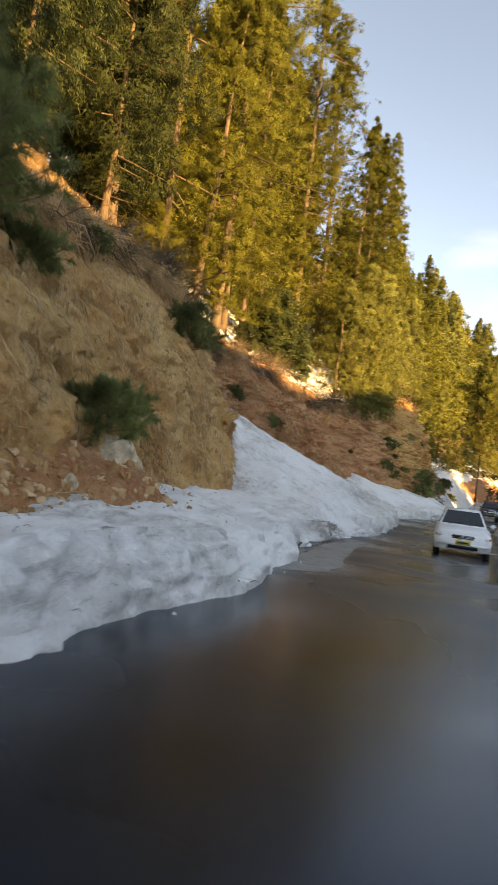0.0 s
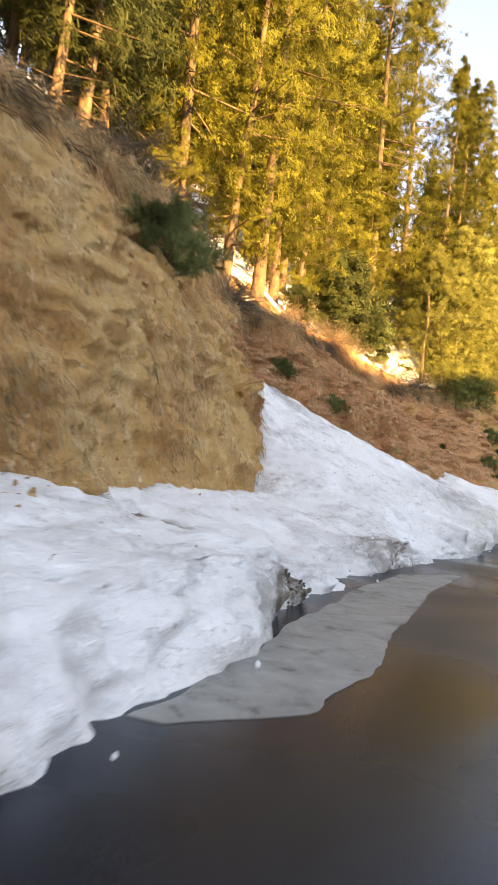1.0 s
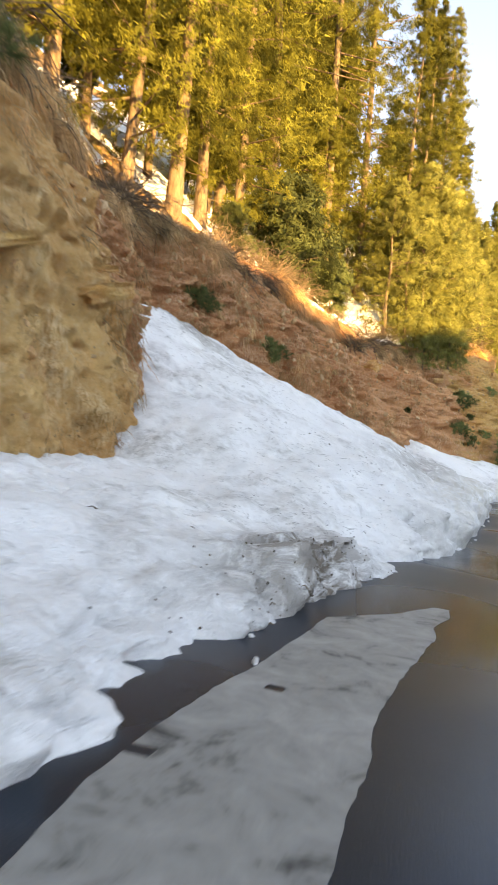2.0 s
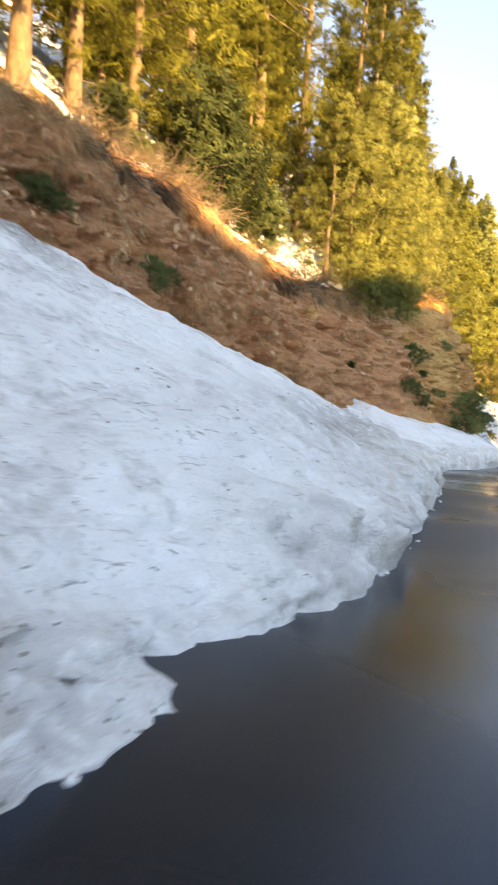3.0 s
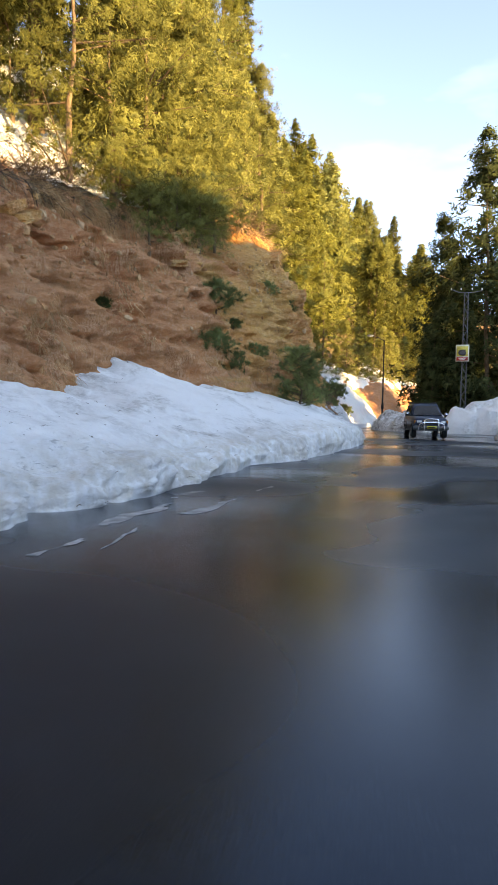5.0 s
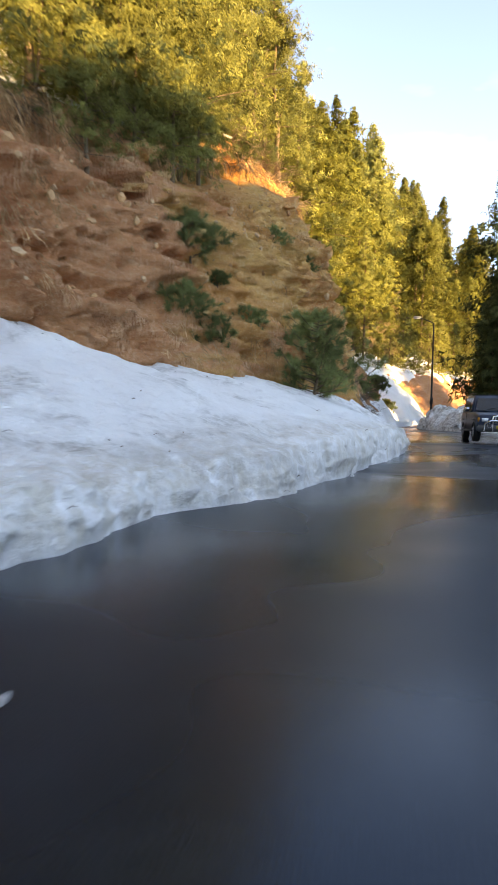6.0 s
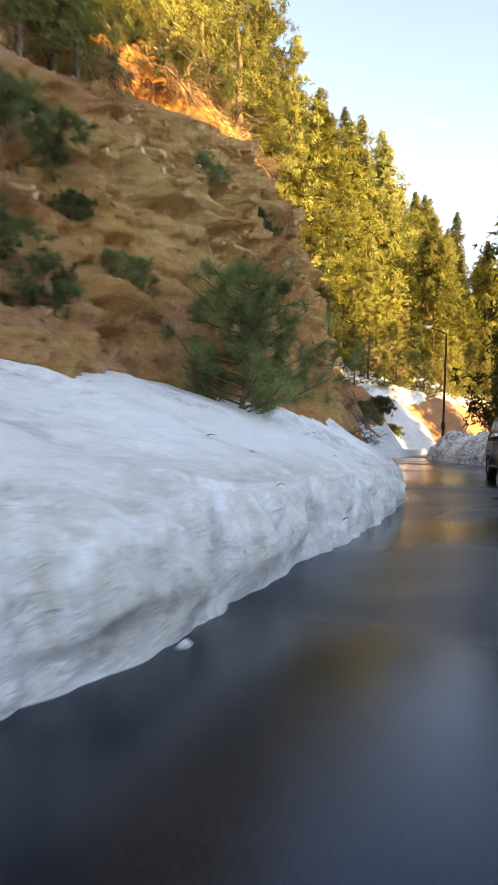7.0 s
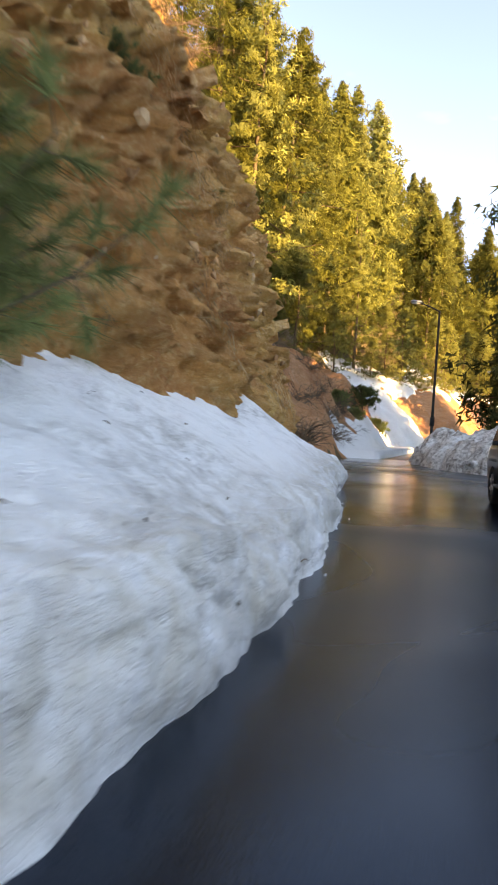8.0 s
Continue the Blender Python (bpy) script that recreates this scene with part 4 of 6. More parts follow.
# ---- snow heaps across the road ----
def snow_ridge(name, label, points, mat, seed, step=0.16, rows=34):
    """A ploughed heap along points of x, y, half-width, height."""
    p = np.array(points, float)
    d = np.concatenate([[0], np.cumsum(np.linalg.norm(np.diff(p[:, :2], axis=0), axis=1))])
    ss = np.arange(0, d[-1], step)
    x, y, w, h = (smooth_rows(np.interp(ss, d, p[:, k]), 15) for k in range(4))
    ends = np.clip(np.minimum(ss, d[-1] - ss) / 1.2, 0, 1) ** 0.5
    w, h = w * (0.3 + 0.7 * ends), h * ends
    wx, wy = np.gradient(x), np.gradient(y)
    n = np.hypot(wx, wy)
    v = np.linspace(-1, 1, rows)[:, None]
    w = w * (1 + 0.16 * fbm(ss * .6, seed, 0, 3, seed))
    px, py = x + v * w * wy / n, y - v * w * wx / n
    s, _ = road_coords(px, py)
    base = GRADE(s.reshape(px.shape))
    prof = (1 - np.abs(v) ** 2.6) ** 0.75
    lump = fbm(px * .6, py * .6, 0, 4, seed + 1)
    fine = fbm(px * 2.4, py * 2.4, 0, 4, seed + 2)
    z = base - 0.08 + prof * (h * (1 + 0.38 * lump) + 0.10) + np.clip(prof * 3, 0, 1) * (0.10 * fine)
    px = px + 0.12 * fbm(px * 1.7, py * 1.7, z * 2, 3, seed + 3)
    py = py + 0.12 * fbm(px * 1.7, py * 1.7, z * 2, 3, seed + 4)
    me = mesh_from(name, np.stack([px, py, z], -1).reshape(-1, 3), grid_faces(rows, len(ss)), [mat])
    return tagged(new(name, me), label, "snow bank")


snow_ridge("snow_bank", "ploughed grey snow bank along the valley side of the road",
           [(12.6, 28.5, .7, .5), (14.0, 33, 1.1, .8), (15.9, 38.5, 1.3, 1.0), (19.6, 46, 1.5, 1.15), (24.6, 55.5, 1.7, 1.3), (29.0, 63, 1.9, 1.5), (33.5, 69, 2.2, 1.7)], SNOW_DIRTY, 71)
snow_ridge("snow_bank", "high rounded heap of ploughed snow at the lay-by end",
           [(38, 69.5, 2.3, 2.1), (32.8, 71.8, 2.3, 2.0), (29.4, 75.5, 1.9, 1.5)], SNOW, 81)
lamp_heap = snow_ridge("snow_bank", "dirty lumpy heap of snow clods at the lamp post",
                       [(29.6, 74.0, 1.4, 1.0), (28.4, 78, 1.6, 1.2), (28.8, 82, 1.8, 1.25), (30.2, 86.5, 1.9, 1.2), (33.8, 94, 1.6, 0.9)], SNOW_DIRTY, 84)
snow_ridge("snow_chunk", "small lump of snow lying on the wet road", [(12.7, 37.6, .24, .03), (13.0, 38.1, .36, .07), (13.4, 38.6, .24, .03)], SNOW, 91, 0.06, 14)


# ---- snow lying on the slopes ----
def snow_patches():
    rows, cols = UPPER.shape[:2]
    x, y, z = UPPER[..., 0], UPPER[..., 1], UPPER[..., 2]
    s = np.broadcast_to(HILL_S, x.shape)
    du = np.hypot(x - UPPER[0, :, 0], y - UPPER[0, :, 1])
    amount = fbm(x * .22, y * .22, 0, 4, 101) + 0.35
    amount = amount + 0.2 - 1.2 * (s < 29) - 0.3 * (s < 41) - 1.6 * np.clip(1.1 - du, 0, 1) - 0.8 * np.clip((du - 16) / 10, 0, 1) + 0.6 * ((s > 36) & (s < 63)) + 0.7 * np.clip((s - 42) / 2, 0, 1) * np.clip((56 - s) / 2, 0, 1) * np.clip((8 - du) / 2, 0, 1)
    lift = 0.16 * np.clip(amount * 2.5, 0, 1) ** 0.6 + 0.03 * fbm(x * 2, y * 2, 0, 2, 102) - 0.02
    keep = (amount[:-1, :-1] > 0) | (amount[1:, 1:] > 0) | (amount[:-1, 1:] > 0) | (amount[1:, :-1] > 0)
    f = grid_faces(rows, cols)[keep.ravel()]
    v = np.stack([x, y, np.where(amount > 0, z + lift, z - 0.08)], -1).reshape(-1, 3)
    used, inv = np.unique(f, return_inverse=True)
    me = mesh_from("snow_patch", v[used], inv.reshape(-1, 4), [SNOW_CLEAN])
    tagged(new("snow_patch", me), "thin patches of white snow lying among the trunks on the slope", "snow", kind="stuff")


snow_patches()


def far_snow():
    gx0, gy0 = np.meshgrid(np.arange(18, 76, 0.28), np.arange(84, 142, 0.28))
    sh = gx0.shape
    h = far_hill(gx0, gy0)
    z = ground_height(gx0.ravel(), gy0.ravel()).reshape(sh)
    back, side = far_parts(gx0, gy0)
    edge = 41.0 - 0.80 * h + 0.5 * fbm(gx0 * .4, gy0 * .4, 0, 3, 111)
    wedge = np.clip(np.minimum((edge - gx0) * 0.6, (6.2 - h) * 0.8), -1, 1)
    cover = 1.7 + 1.2 * np.clip((gy0 - 88) / 22, 0, 1) + 0.7 * fbm(gx0 * .55, gy0 * .55, 0, 3, 114)
    wedge = np.where(side > back, np.clip((cover - side) * 0.8, -1, 1), wedge)
    near = (21.7 + 0.415 * (gy0 - 78) - gx0 > -1.6) | ((gy0 - 112) - 0.5 * (gx0 - 34.8) > -1.8)
    wedge = np.where((gy0 < 86) | ~near | (gx0 > 41), -1, wedge)
    band = 0.9 - np.abs(h - 7.5) * 0.6 + 0.9 * fbm(gx0 * .25, gy0 * .25, 0, 3, 112)
    amount = np.maximum(wedge, np.where((gx0 > 30) & (back > side), band, -1))
    lift = 0.45 * np.clip(amount, 0, 1) ** 0.6 + 0.05 * fbm(gx0 * .9, gy0 * .9, 0, 3, 113)
    keep = (amount[:-1, :-1] > 0) | (amount[1:, 1:] > 0) | (amount[:-1, 1:] > 0) | (amount[1:, :-1] > 0)
    v = np.stack([gx0, gy0, np.where(amount > 0, z + lift, z - 0.15)], -1).reshape(-1, 3)
    f = grid_faces(*sh)[keep.ravel()]
    used, inv = np.unique(f, return_inverse=True)
    me = mesh_from("snow_slope", v[used], inv.reshape(-1, 4), [SNOW_CLEAN])
    tagged(new("snow_slope", me), "sunlit white snow slope on the far side of the bend", "snow", kind="structure")


far_snow()


# ---- what grows and lies on the cut bank ----
def face_point(s, v):
    """A point of the cut face: s along the road, v from base (0) to brow (1)."""
    i = np.clip(np.round((np.asarray(s) + 16) / HILL_STEP).astype(int), 0, FACE.shape[1] - 1)
    j = np.clip(np.round(np.asarray(v) * (FACE.shape[0] - 1)).astype(int), 0, FACE.shape[0] - 1)
    return FACE[j, i]


def outward(s):
    i = np.clip(np.searchsorted(GS, s), 0, len(GS) - 1)
    return np.stack([GWAY[i, 1], -GWAY[i, 0], np.zeros(np.shape(i))], -1)


def blades(points, ways, length, width, rng, per, spread=0.5, sag=0.6):
    """Bunches of thin bent blades: two quads each."""
    P = np.repeat(points, per, 0) + rng.normal(0, 0.06, (len(points) * per, 3))
    W = np.repeat(ways, per, 0) + rng.normal(0, spread, (len(points) * per, 3))
    W /= np.linalg.norm(W, axis=1)[:, None] + 1e-9
    L = (np.repeat(length, per) * rng.uniform(0.5, 1.25, len(P)))[:, None]
    side = np.cross(W, rng.normal(0, 1, W.shape))
    side = side / (np.linalg.norm(side, axis=1)[:, None] + 1e-9) * width
    mid = P + W * L * 0.55
    tip = P + W * L - np.array([0, 0, 1.0]) * L * sag
    v = np.stack([P - side, P + side, mid + side * .8, mid - side * .8, tip + side * .15, tip - side * .15], 1).reshape(-1, 3)
    k = np.arange(len(P))[:, None] * 6
    f = np.concatenate([k + np.array([[0, 1, 2, 3]]), k + np.array([[3, 2, 4, 5]])])
    return v, f


def dry_grass():
    rng = np.random.default_rng(5)
    pieces = []
    # sod hanging over the brow
    s = rng.uniform(-8, 78, 2100)
    s = s[(fbm(s * .35, 7.7, 0, 3, 121) > -0.5) & ((s < 46) | (rng.random(len(s)) < np.where(s < 58, 0.35, 0.12)))]
    v = rng.uniform(0.90, 1.0, len(s))
    p = face_point(s, v)
    w = outward(s) * 0.6 + np.array([0, 0, -0.05]) + rng.normal(0, 0.15, (len(s), 3))
    pieces.append(blades(p, w, rng.uniform(0.25, 0.80, len(s)), 0.010, rng, 13, 0.48, 0.8))
    # tufts on the face
    s = rng.uniform(-12, 77, 5200)
    v = rng.uniform(0.12, 0.93, len(s))
    p = face_point(s, v)
    keep = fbm(p[:, 0] * .35, p[:, 1] * .35, p[:, 2] * .35, 3, 122) - 0.3 * (s > 24) - 0.15 * (s > 54) > 0.08
    p, s = p[keep], s[keep]
    w = outward(s) * 0.35 + np.array([0, 0, -0.55])
    pieces.append(blades(p, w, rng.uniform(0.15, 0.5, len(s)), 0.007, rng, 8, 0.22, 0.25))
    # standing grass behind the brow
    s = rng.uniform(-12, 78, 2600)
    s = s[(s < 32) | (rng.random(len(s)) < np.where(s < 42, 0.3, 0.10))]
    u = np.interp(s, HILL_S, BROW_U) + rng.exponential(1.6, len(s))
    x, y = place(s, u)
    p = np.stack([x, y, hill_height(s, u) - 0.03], -1)
    w = outward(s) * 0.75 + np.array([0, 0, 0.45])
    pieces.append(blades(p, w, rng.uniform(0.20, 0.55, len(s)), 0.009, rng, 11, 0.55, 0.7))
    v, f = join(pieces)
    tagged(new("dry_grass", mesh_from("dry_grass", v, f, [STRAW], smooth=False)), "straw-coloured dry grass hanging over the bank", "grass", kind="stuff")
    pieces = []
    # long mats drooping from the broken sod
    s = rng.uniform(-8, 64, 3600)
    s = s[(fbm(s * .45, 3.1, 0, 3, 123) > -0.35) & ((s < 57) | (rng.random(len(s)) < 0.5))]
    p = face_point(s, rng.uniform(0.85, 1.0, len(s)))
    w = outward(s) * 0.55 + np.array([0, 0, -0.35]) + rng.normal(0, 0.2, (len(s), 3))
    pieces.append(blades(p, w, rng.uniform(0.22, 0.85, len(s)), 0.009, rng, 9, 0.45, 0.6))
    # thatch lying down the face
    s = rng.uniform(2, 77, 17000)
    v = rng.uniform(0.16, 0.92, len(s))
    p = face_point(s, v)
    keep = fbm(p[:, 0] * .5, p[:, 1] * .5, p[:, 2] * .3, 4, 124) - 0.06 * (s < 24) - 0.42 * (s > 57) > 0.06
    p, s = p[keep], s[keep]
    w = outward(s) * 0.22 + np.array([0, 0, -0.8])
    pieces.append(blades(p, w, np.where(s < 24, rng.uniform(0.08, 0.26, len(s)), rng.uniform(0.12, 0.45, len(s))), 0.006, rng, 6, 0.28, 0.15))
    v, f = join(pieces)
    tagged(new("dead_grass", mesh_from("dead_grass", v, f, [DEAD], smooth=False)), "dead brown grass matted down the face of the bank", "grass", kind="stuff")


dry_grass()


def twig_mesh(name, seed, size, count, upright=0.6):
    rng = np.random.default_rng(seed)
    pieces = []
    for _ in range(count):
        a = rng.uniform(0, 6.28)
        way = np.array([math.cos(a), math.sin(a), upright]) * rng.uniform(0.5, 1.0)
        p, line = np.zeros(3) + rng.normal(0, 0.12, 3) * size, []
        for k in range(5):
            line.append(p.copy())
            p = p + way * size * 0.26
            way = way + rng.normal(0, 0.25, 3) - np.array([0, 0, 0.10])
        r = rng.uniform(0.006, 0.017) * (0.6 + 0.5 * size)
        pieces.append(tube(line, r * np.array([1, .85, .65, .45, .2]), 3))
        for k in (2, 3):
            w2 = way * 0.5 + rng.normal(0, 0.5, 3)
            pieces.append(tube([line[k], line[k] + w2 * size * .2, line[k] + w2 * size * .38 + rng.normal(0, .04, 3)], r * np.array([.5, .35, .12]), 3))
    v, f = join(pieces)
    return mesh_from(name, v, f, [TWIGS])


def bare_shrubs():
    rng = np.random.default_rng(15)
    meshes = [twig_mesh("twigs", 200 + k, 1.0, 42) for k in range(3)]
    for s0, s1, n in ((17.5, 23.8, 12), (25, 31, 6), (33, 43, 20), (44, 58, 12), (63, 77, 8)):
        for _ in range(n):
            s = rng.uniform(s0, s1)
            u = float(np.interp(s, HILL_S, BROW_U)) + rng.uniform(-0.4, 1.0)
            x, y, z = on_hill(s, u, 0.1)
            ob = new("bare_shrub", meshes[int(rng.integers(3))])
            k = rng.uniform(0.6, 1.5)
            out = outward(np.array([s]))[0]
            ob.matrix_basis = Matrix.LocRotScale((x + out[0] * .2, y + out[1] * .2, z), Euler((rng.uniform(-.3, .3), rng.uniform(-.3, .3), rng.uniform(0, 6.28))), (k, k, k))
            tagged(ob, "leafless grey-brown shrub on the brow of the bank", "shrub", "bare shrubs on the brow")


bare_shrubs()


def thickets():
    """Tangles of twigs that hang from the brow."""
    rng = np.random.default_rng(17)
    meshes = [twig_mesh("tangle", 230 + k, 0.8, 46, -0.35) for k in range(3)]
    for s0, s1, n in ((12, 22.5, 16), (24, 34, 8), (33, 44, 18), (46, 58, 8), (64.5, 73, 26)):
        for _ in range(n):
            s = rng.uniform(s0, s1)
            p = face_point(s, rng.uniform(0.90, 0.99)) - outward(np.array([s]))[0] * 0.1
            ob = new("bare_shrub", meshes[int(rng.integers(3))])
            k = rng.uniform(0.7, 1.5)
            ob.matrix_basis = Matrix.LocRotScale(p, Euler((rng.uniform(-.4, .4), rng.uniform(-.4, .4), rng.uniform(0, 6.28))), (k, k, k))
            tagged(ob, "tangled leafless brown shrub hanging from the sod", "shrub", "bare shrubs on the brow")


thickets()


def bank_brush():
    """Bare brush on the dark bank inside the bend."""
    rng = np.random.default_rng(19)
    meshes = [twig_mesh("brush", 250 + k, 1.0, 40, 0.7) for k in range(2)]
    for _ in range(26):
        y = rng.uniform(79, 97)
        x = 21.7 + 0.415 * (y - 78) - rng.uniform(0.3, 4.0)
        ob = new("bare_shrub", meshes[int(rng.integers(2))])
        k = rng.uniform(0.7, 1.5)
        ob.matrix_basis = Matrix.LocRotScale((x, y, far_ground(x, y) - 0.05), Euler((rng.uniform(-.3, .3), rng.uniform(-.3, .3), rng.uniform(0, 6.28))), (k, k, k))
        tagged(ob, "leafless dark brush on the earth bank", "shrub", "bare brush inside the bend")


bank_brush()


def stone_mesh(name, seed, mat, flat=1.0, cuts=2):
    bm = bmesh.new()
    bmesh.ops.create_icosphere(bm, subdivisions=cuts, radius=0.5)
    for v in bm.verts:
        k = 1 + 0.55 * noise.noise(v.co * 2.1 + Vector((seed * 3.7, 0, 0))) + 0.2 * noise.noise(v.co * 5 + Vector((0, seed, 0)))
        v.co = Vector((v.co.x * 1.25 * k, v.co.y * k, v.co.z * flat * k))
    me = bpy.data.meshes.new(name)
    bm.to_mesh(me)
    bm.free()
    me.materials.append(mat)
    return me


def stone_material(name, kind, socket):
    m, nt, b = material(name, 0.85, spec=0.25)
    g = nt.nodes.new(kind)
    n = tex_noise(nt, coords(nt), 7, 5, 0.65)
    c = ramp(nt, g.outputs[socket], [(0.0, (0.36, 0.16, 0.07)), (0.6, (0.54, 0.29, 0.14)), (1.0, (0.70, 0.46, 0.28))])
    c = mix(nt, grey(nt, n, 0.45, 0.7, 0, 0.5), c, (0.34, 0.19, 0.10))
    nt.links.new(c, b.inputs["Base Color"])
    bump(nt, b, n, 0.7, 0.05)
    return m


STONE = stone_material("pale_stones", "ShaderNodeNewGeometry", "Random Per Island")
STONE_PIECE = stone_material("pale_stone", "ShaderNodeObjectInfo", "Random")


def loose_stones():
    """Stones sitting in the cut face, and rubble at its foot."""
    rng = np.random.default_rng(25)
    lib, SHAPES = [], []
    for k in range(5):
        SHAPES.append(stone_mesh("stone_shape", k + 1, STONE, 0.7))
        me = stone_mesh("rubble_shape", k + 1, STONE, 0.7, 1)
        co = np.zeros(len(me.vertices) * 3)
        me.vertices.foreach_get("co", co)
        tri = np.array([p.vertices[:] for p in me.polygons])
        lib.append((co.reshape(-1, 3), tri))
    pieces = []

    def put(p, size):
        v, f = lib[int(rng.integers(5))]
        e = np.array(Euler(rng.uniform(0, 6.28, 3)).to_matrix())
        pieces.append((v * size @ e.T + p, f))
    for s0, s1, v0, v1, n, big in ((4, 24, .12, .9, 620, .10), (24, 34, .3, .95, 420, .24), (34, 60, .3, .97, 900, .24), (41, 58, .62, .97, 420, .34), (60, 77, .2, .95, 500, .26)):
        for _ in range(n):
            s, v = rng.uniform(s0, s1), rng.uniform(v0, v1)
            k = 0.05 + big * rng.random() ** 2.5
            put(face_point(s, v) - outward(np.array([s]))[0] * 0.25 * k, k)
    for _ in range(420):                                                 # rubble fan
        s, k = rng.normal(11.0, 2.6), rng.random()
        p = face_point(s, 0.14 + 0.16 * k)
        out = outward(np.array([s]))[0]
        put(p + out * (0.9 * (1 - k) + rng.normal(0, .15)) - np.array([0, 0, 0.35 * (1 - k)]), 0.03 + 0.10 * rng.random() ** 3)
    for me in SHAPES:
        me.materials.clear()
        me.materials.append(STONE_PIECE)
    for _ in range(190):
        s, v = rng.uniform(16, 70), rng.uniform(0.3, 0.95)
        ob = new("stone", SHAPES[int(rng.integers(5))])
        k = 0.06 + 0.26 * rng.random() ** 3
        ob.matrix_basis = Matrix.LocRotScale(face_point(s, v) - outward(np.array([s]))[0] * 0.3 * k, Euler(rng.uniform(0, 6.28, 3)), (k, k, k))
        ob.parent = bpy.data.objects["hillside"]
    v, f = join(pieces)
    tagged(new("loose_stones", mesh_from("loose_stones", v, f, [STONE], smooth=False)), "pale loose stones and rubble sitting in the earth bank", "stones", kind="stuff")


loose_stones()


def rock_slab(seed, mat):
    bm = bmesh.new()
    bmesh.ops.create_cube(bm, size=1.0)
    bmesh.ops.subdivide_edges(bm, edges=bm.edges[:], cuts=3, use_grid_fill=True)
    for v in bm.verts:
        q = v.co * 2.3 + Vector((seed * 1.9, 0, 0))
        v.co += Vector((noise.noise(q), noise.noise(q + Vector((9, 0, 0))), 0.5 * noise.noise(q + Vector((0, 9, 0))))) * 0.22
    me = bpy.data.meshes.new("rock_slab")
    bm.to_mesh(me)
    bm.free()
    me.materials.append(mat)
    return me


def rock_ledges():
    """Tilted slabs of bedded rock breaking out of the ochre corner of the bank."""
    rng = np.random.default_rng(35)
    meshes = [rock_slab(k + 3, OCHRE) for k in range(4)]
    for s0, s1, v0, v1, n in ((66, 76, .3, .95, 44), (58, 64, .75, .95, 16), (18, 23, .45, .8, 10), (45, 52, .7, .92, 10)):
        for _ in range(n):
            s, v = rng.uniform(s0, s1), rng.uniform(v0, v1)
            p = face_point(s, v) - outward(np.array([s]))[0] * 0.12
            ob = new("rock_ledge", meshes[int(rng.integers(4))])
            size = rng.uniform(0.4, 1.1)
            ob.matrix_basis = Matrix.LocRotScale(p, Euler((rng.uniform(-.2, .2), radians(-24) + rng.uniform(-.15, .15), -0.36 + 1.57 + rng.uniform(-.3, .3))),
                                                 (size * 1.1, size * rng.uniform(0.5, 0.8), size * rng.uniform(0.16, 0.34)))
            ob.parent = bpy.data.objects["hillside"]


rock_ledges()

def scree_apron():
    """Red-brown soil and stones slid from the cliff over the upper edge of the snow."""
    ss = np.arange(5.0, 17.0, 0.06)
    w = np.linspace(0, 1, 40)[:, None]
    reach = 0.35 + 1.35 * np.exp(-((ss - 10.2) / 2.8) ** 2) + 0.25 * fbm(ss * .9, 6.1, 0, 3, 131)
    bu, bz = BANK(ss, 1), BANK(ss, 2)
    u = bu + 0.45 - w * (reach + 0.45)
    z = bz + 0.28 + 0.55 * (1 - w) ** 1.2 * np.clip(reach, 0.2, 2) - 0.75 * w ** 9
    x, y = place(np.broadcast_to(ss, u.shape), u)
    z = z + (0.10 * fbm(x * 1.6, y * 1.6, 0, 4, 132) + 0.07 * fbm(x * 6, y * 6, 0, 3, 133)) * (1 - 0.5 * w)
    z = z - 0.8 * np.clip(np.abs(ss - 10.6) - 4.2, 0, 2)
    me = mesh_from("scree", np.stack([x, y, z], -1).reshape(-1, 3), grid_faces(40, len(ss))[:, ::-1], [RED_EARTH])
    tagged(new("scree", me), "red-brown scree of soil slid onto the snow", "scree", kind="structure")
    rng = np.random.default_rng(27)
    lib = []
    for k in range(4):
        shape = stone_mesh("scree_stone", 90 + k, STONE, 0.6, 1)
        co = np.zeros(len(shape.vertices) * 3)
        shape.vertices.foreach_get("co", co)
        lib.append((co.reshape(-1, 3), np.array([q.vertices[:] for q in shape.polygons])))
    pieces = []
    for _ in range(650):
        i, j = int(rng.integers(36)), int(rng.integers(20, len(ss) - 20))
        v, f = lib[int(rng.integers(4))]
        e = np.array(Euler(rng.uniform(0, 6.28, 3)).to_matrix())
        pieces.append((v * (0.05 + 0.20 * rng.random() ** 3) @ e.T + np.array([x[i, j], y[i, j], z[i, j]]), f))
    v, f = join(pieces)
    tagged(new("scree_stones", mesh_from("scree_stones", v, f, [STONE], smooth=False)), "red-brown broken stones on the scree", "stones", kind="stuff")
    for k, (s, uu, zz, size) in enumerate([(11.3, 4.75, 1.45, .85), (9.0, 4.4, .95, .26), (13.0, 4.8, 1.2, .24), (10.2, 4.1, .85, .22)]):
        a, b = place(s, uu)
        ob = new("boulder", stone_mesh("boulder", 80 + k, BOULDER, 0.9, 3))
        ob.matrix_basis = Matrix.LocRotScale((float(a), float(b), zz), Euler((k, 2 * k, k)), (size, size, size))
        tagged(ob, "pale grey boulder lying at the foot of the cliff", "boulder", "boulders on the scree")


BOULDER = plain("pale_grey_rock", (0.52, 0.40, 0.28), 0.9, vary=0.35)
scree_apron()

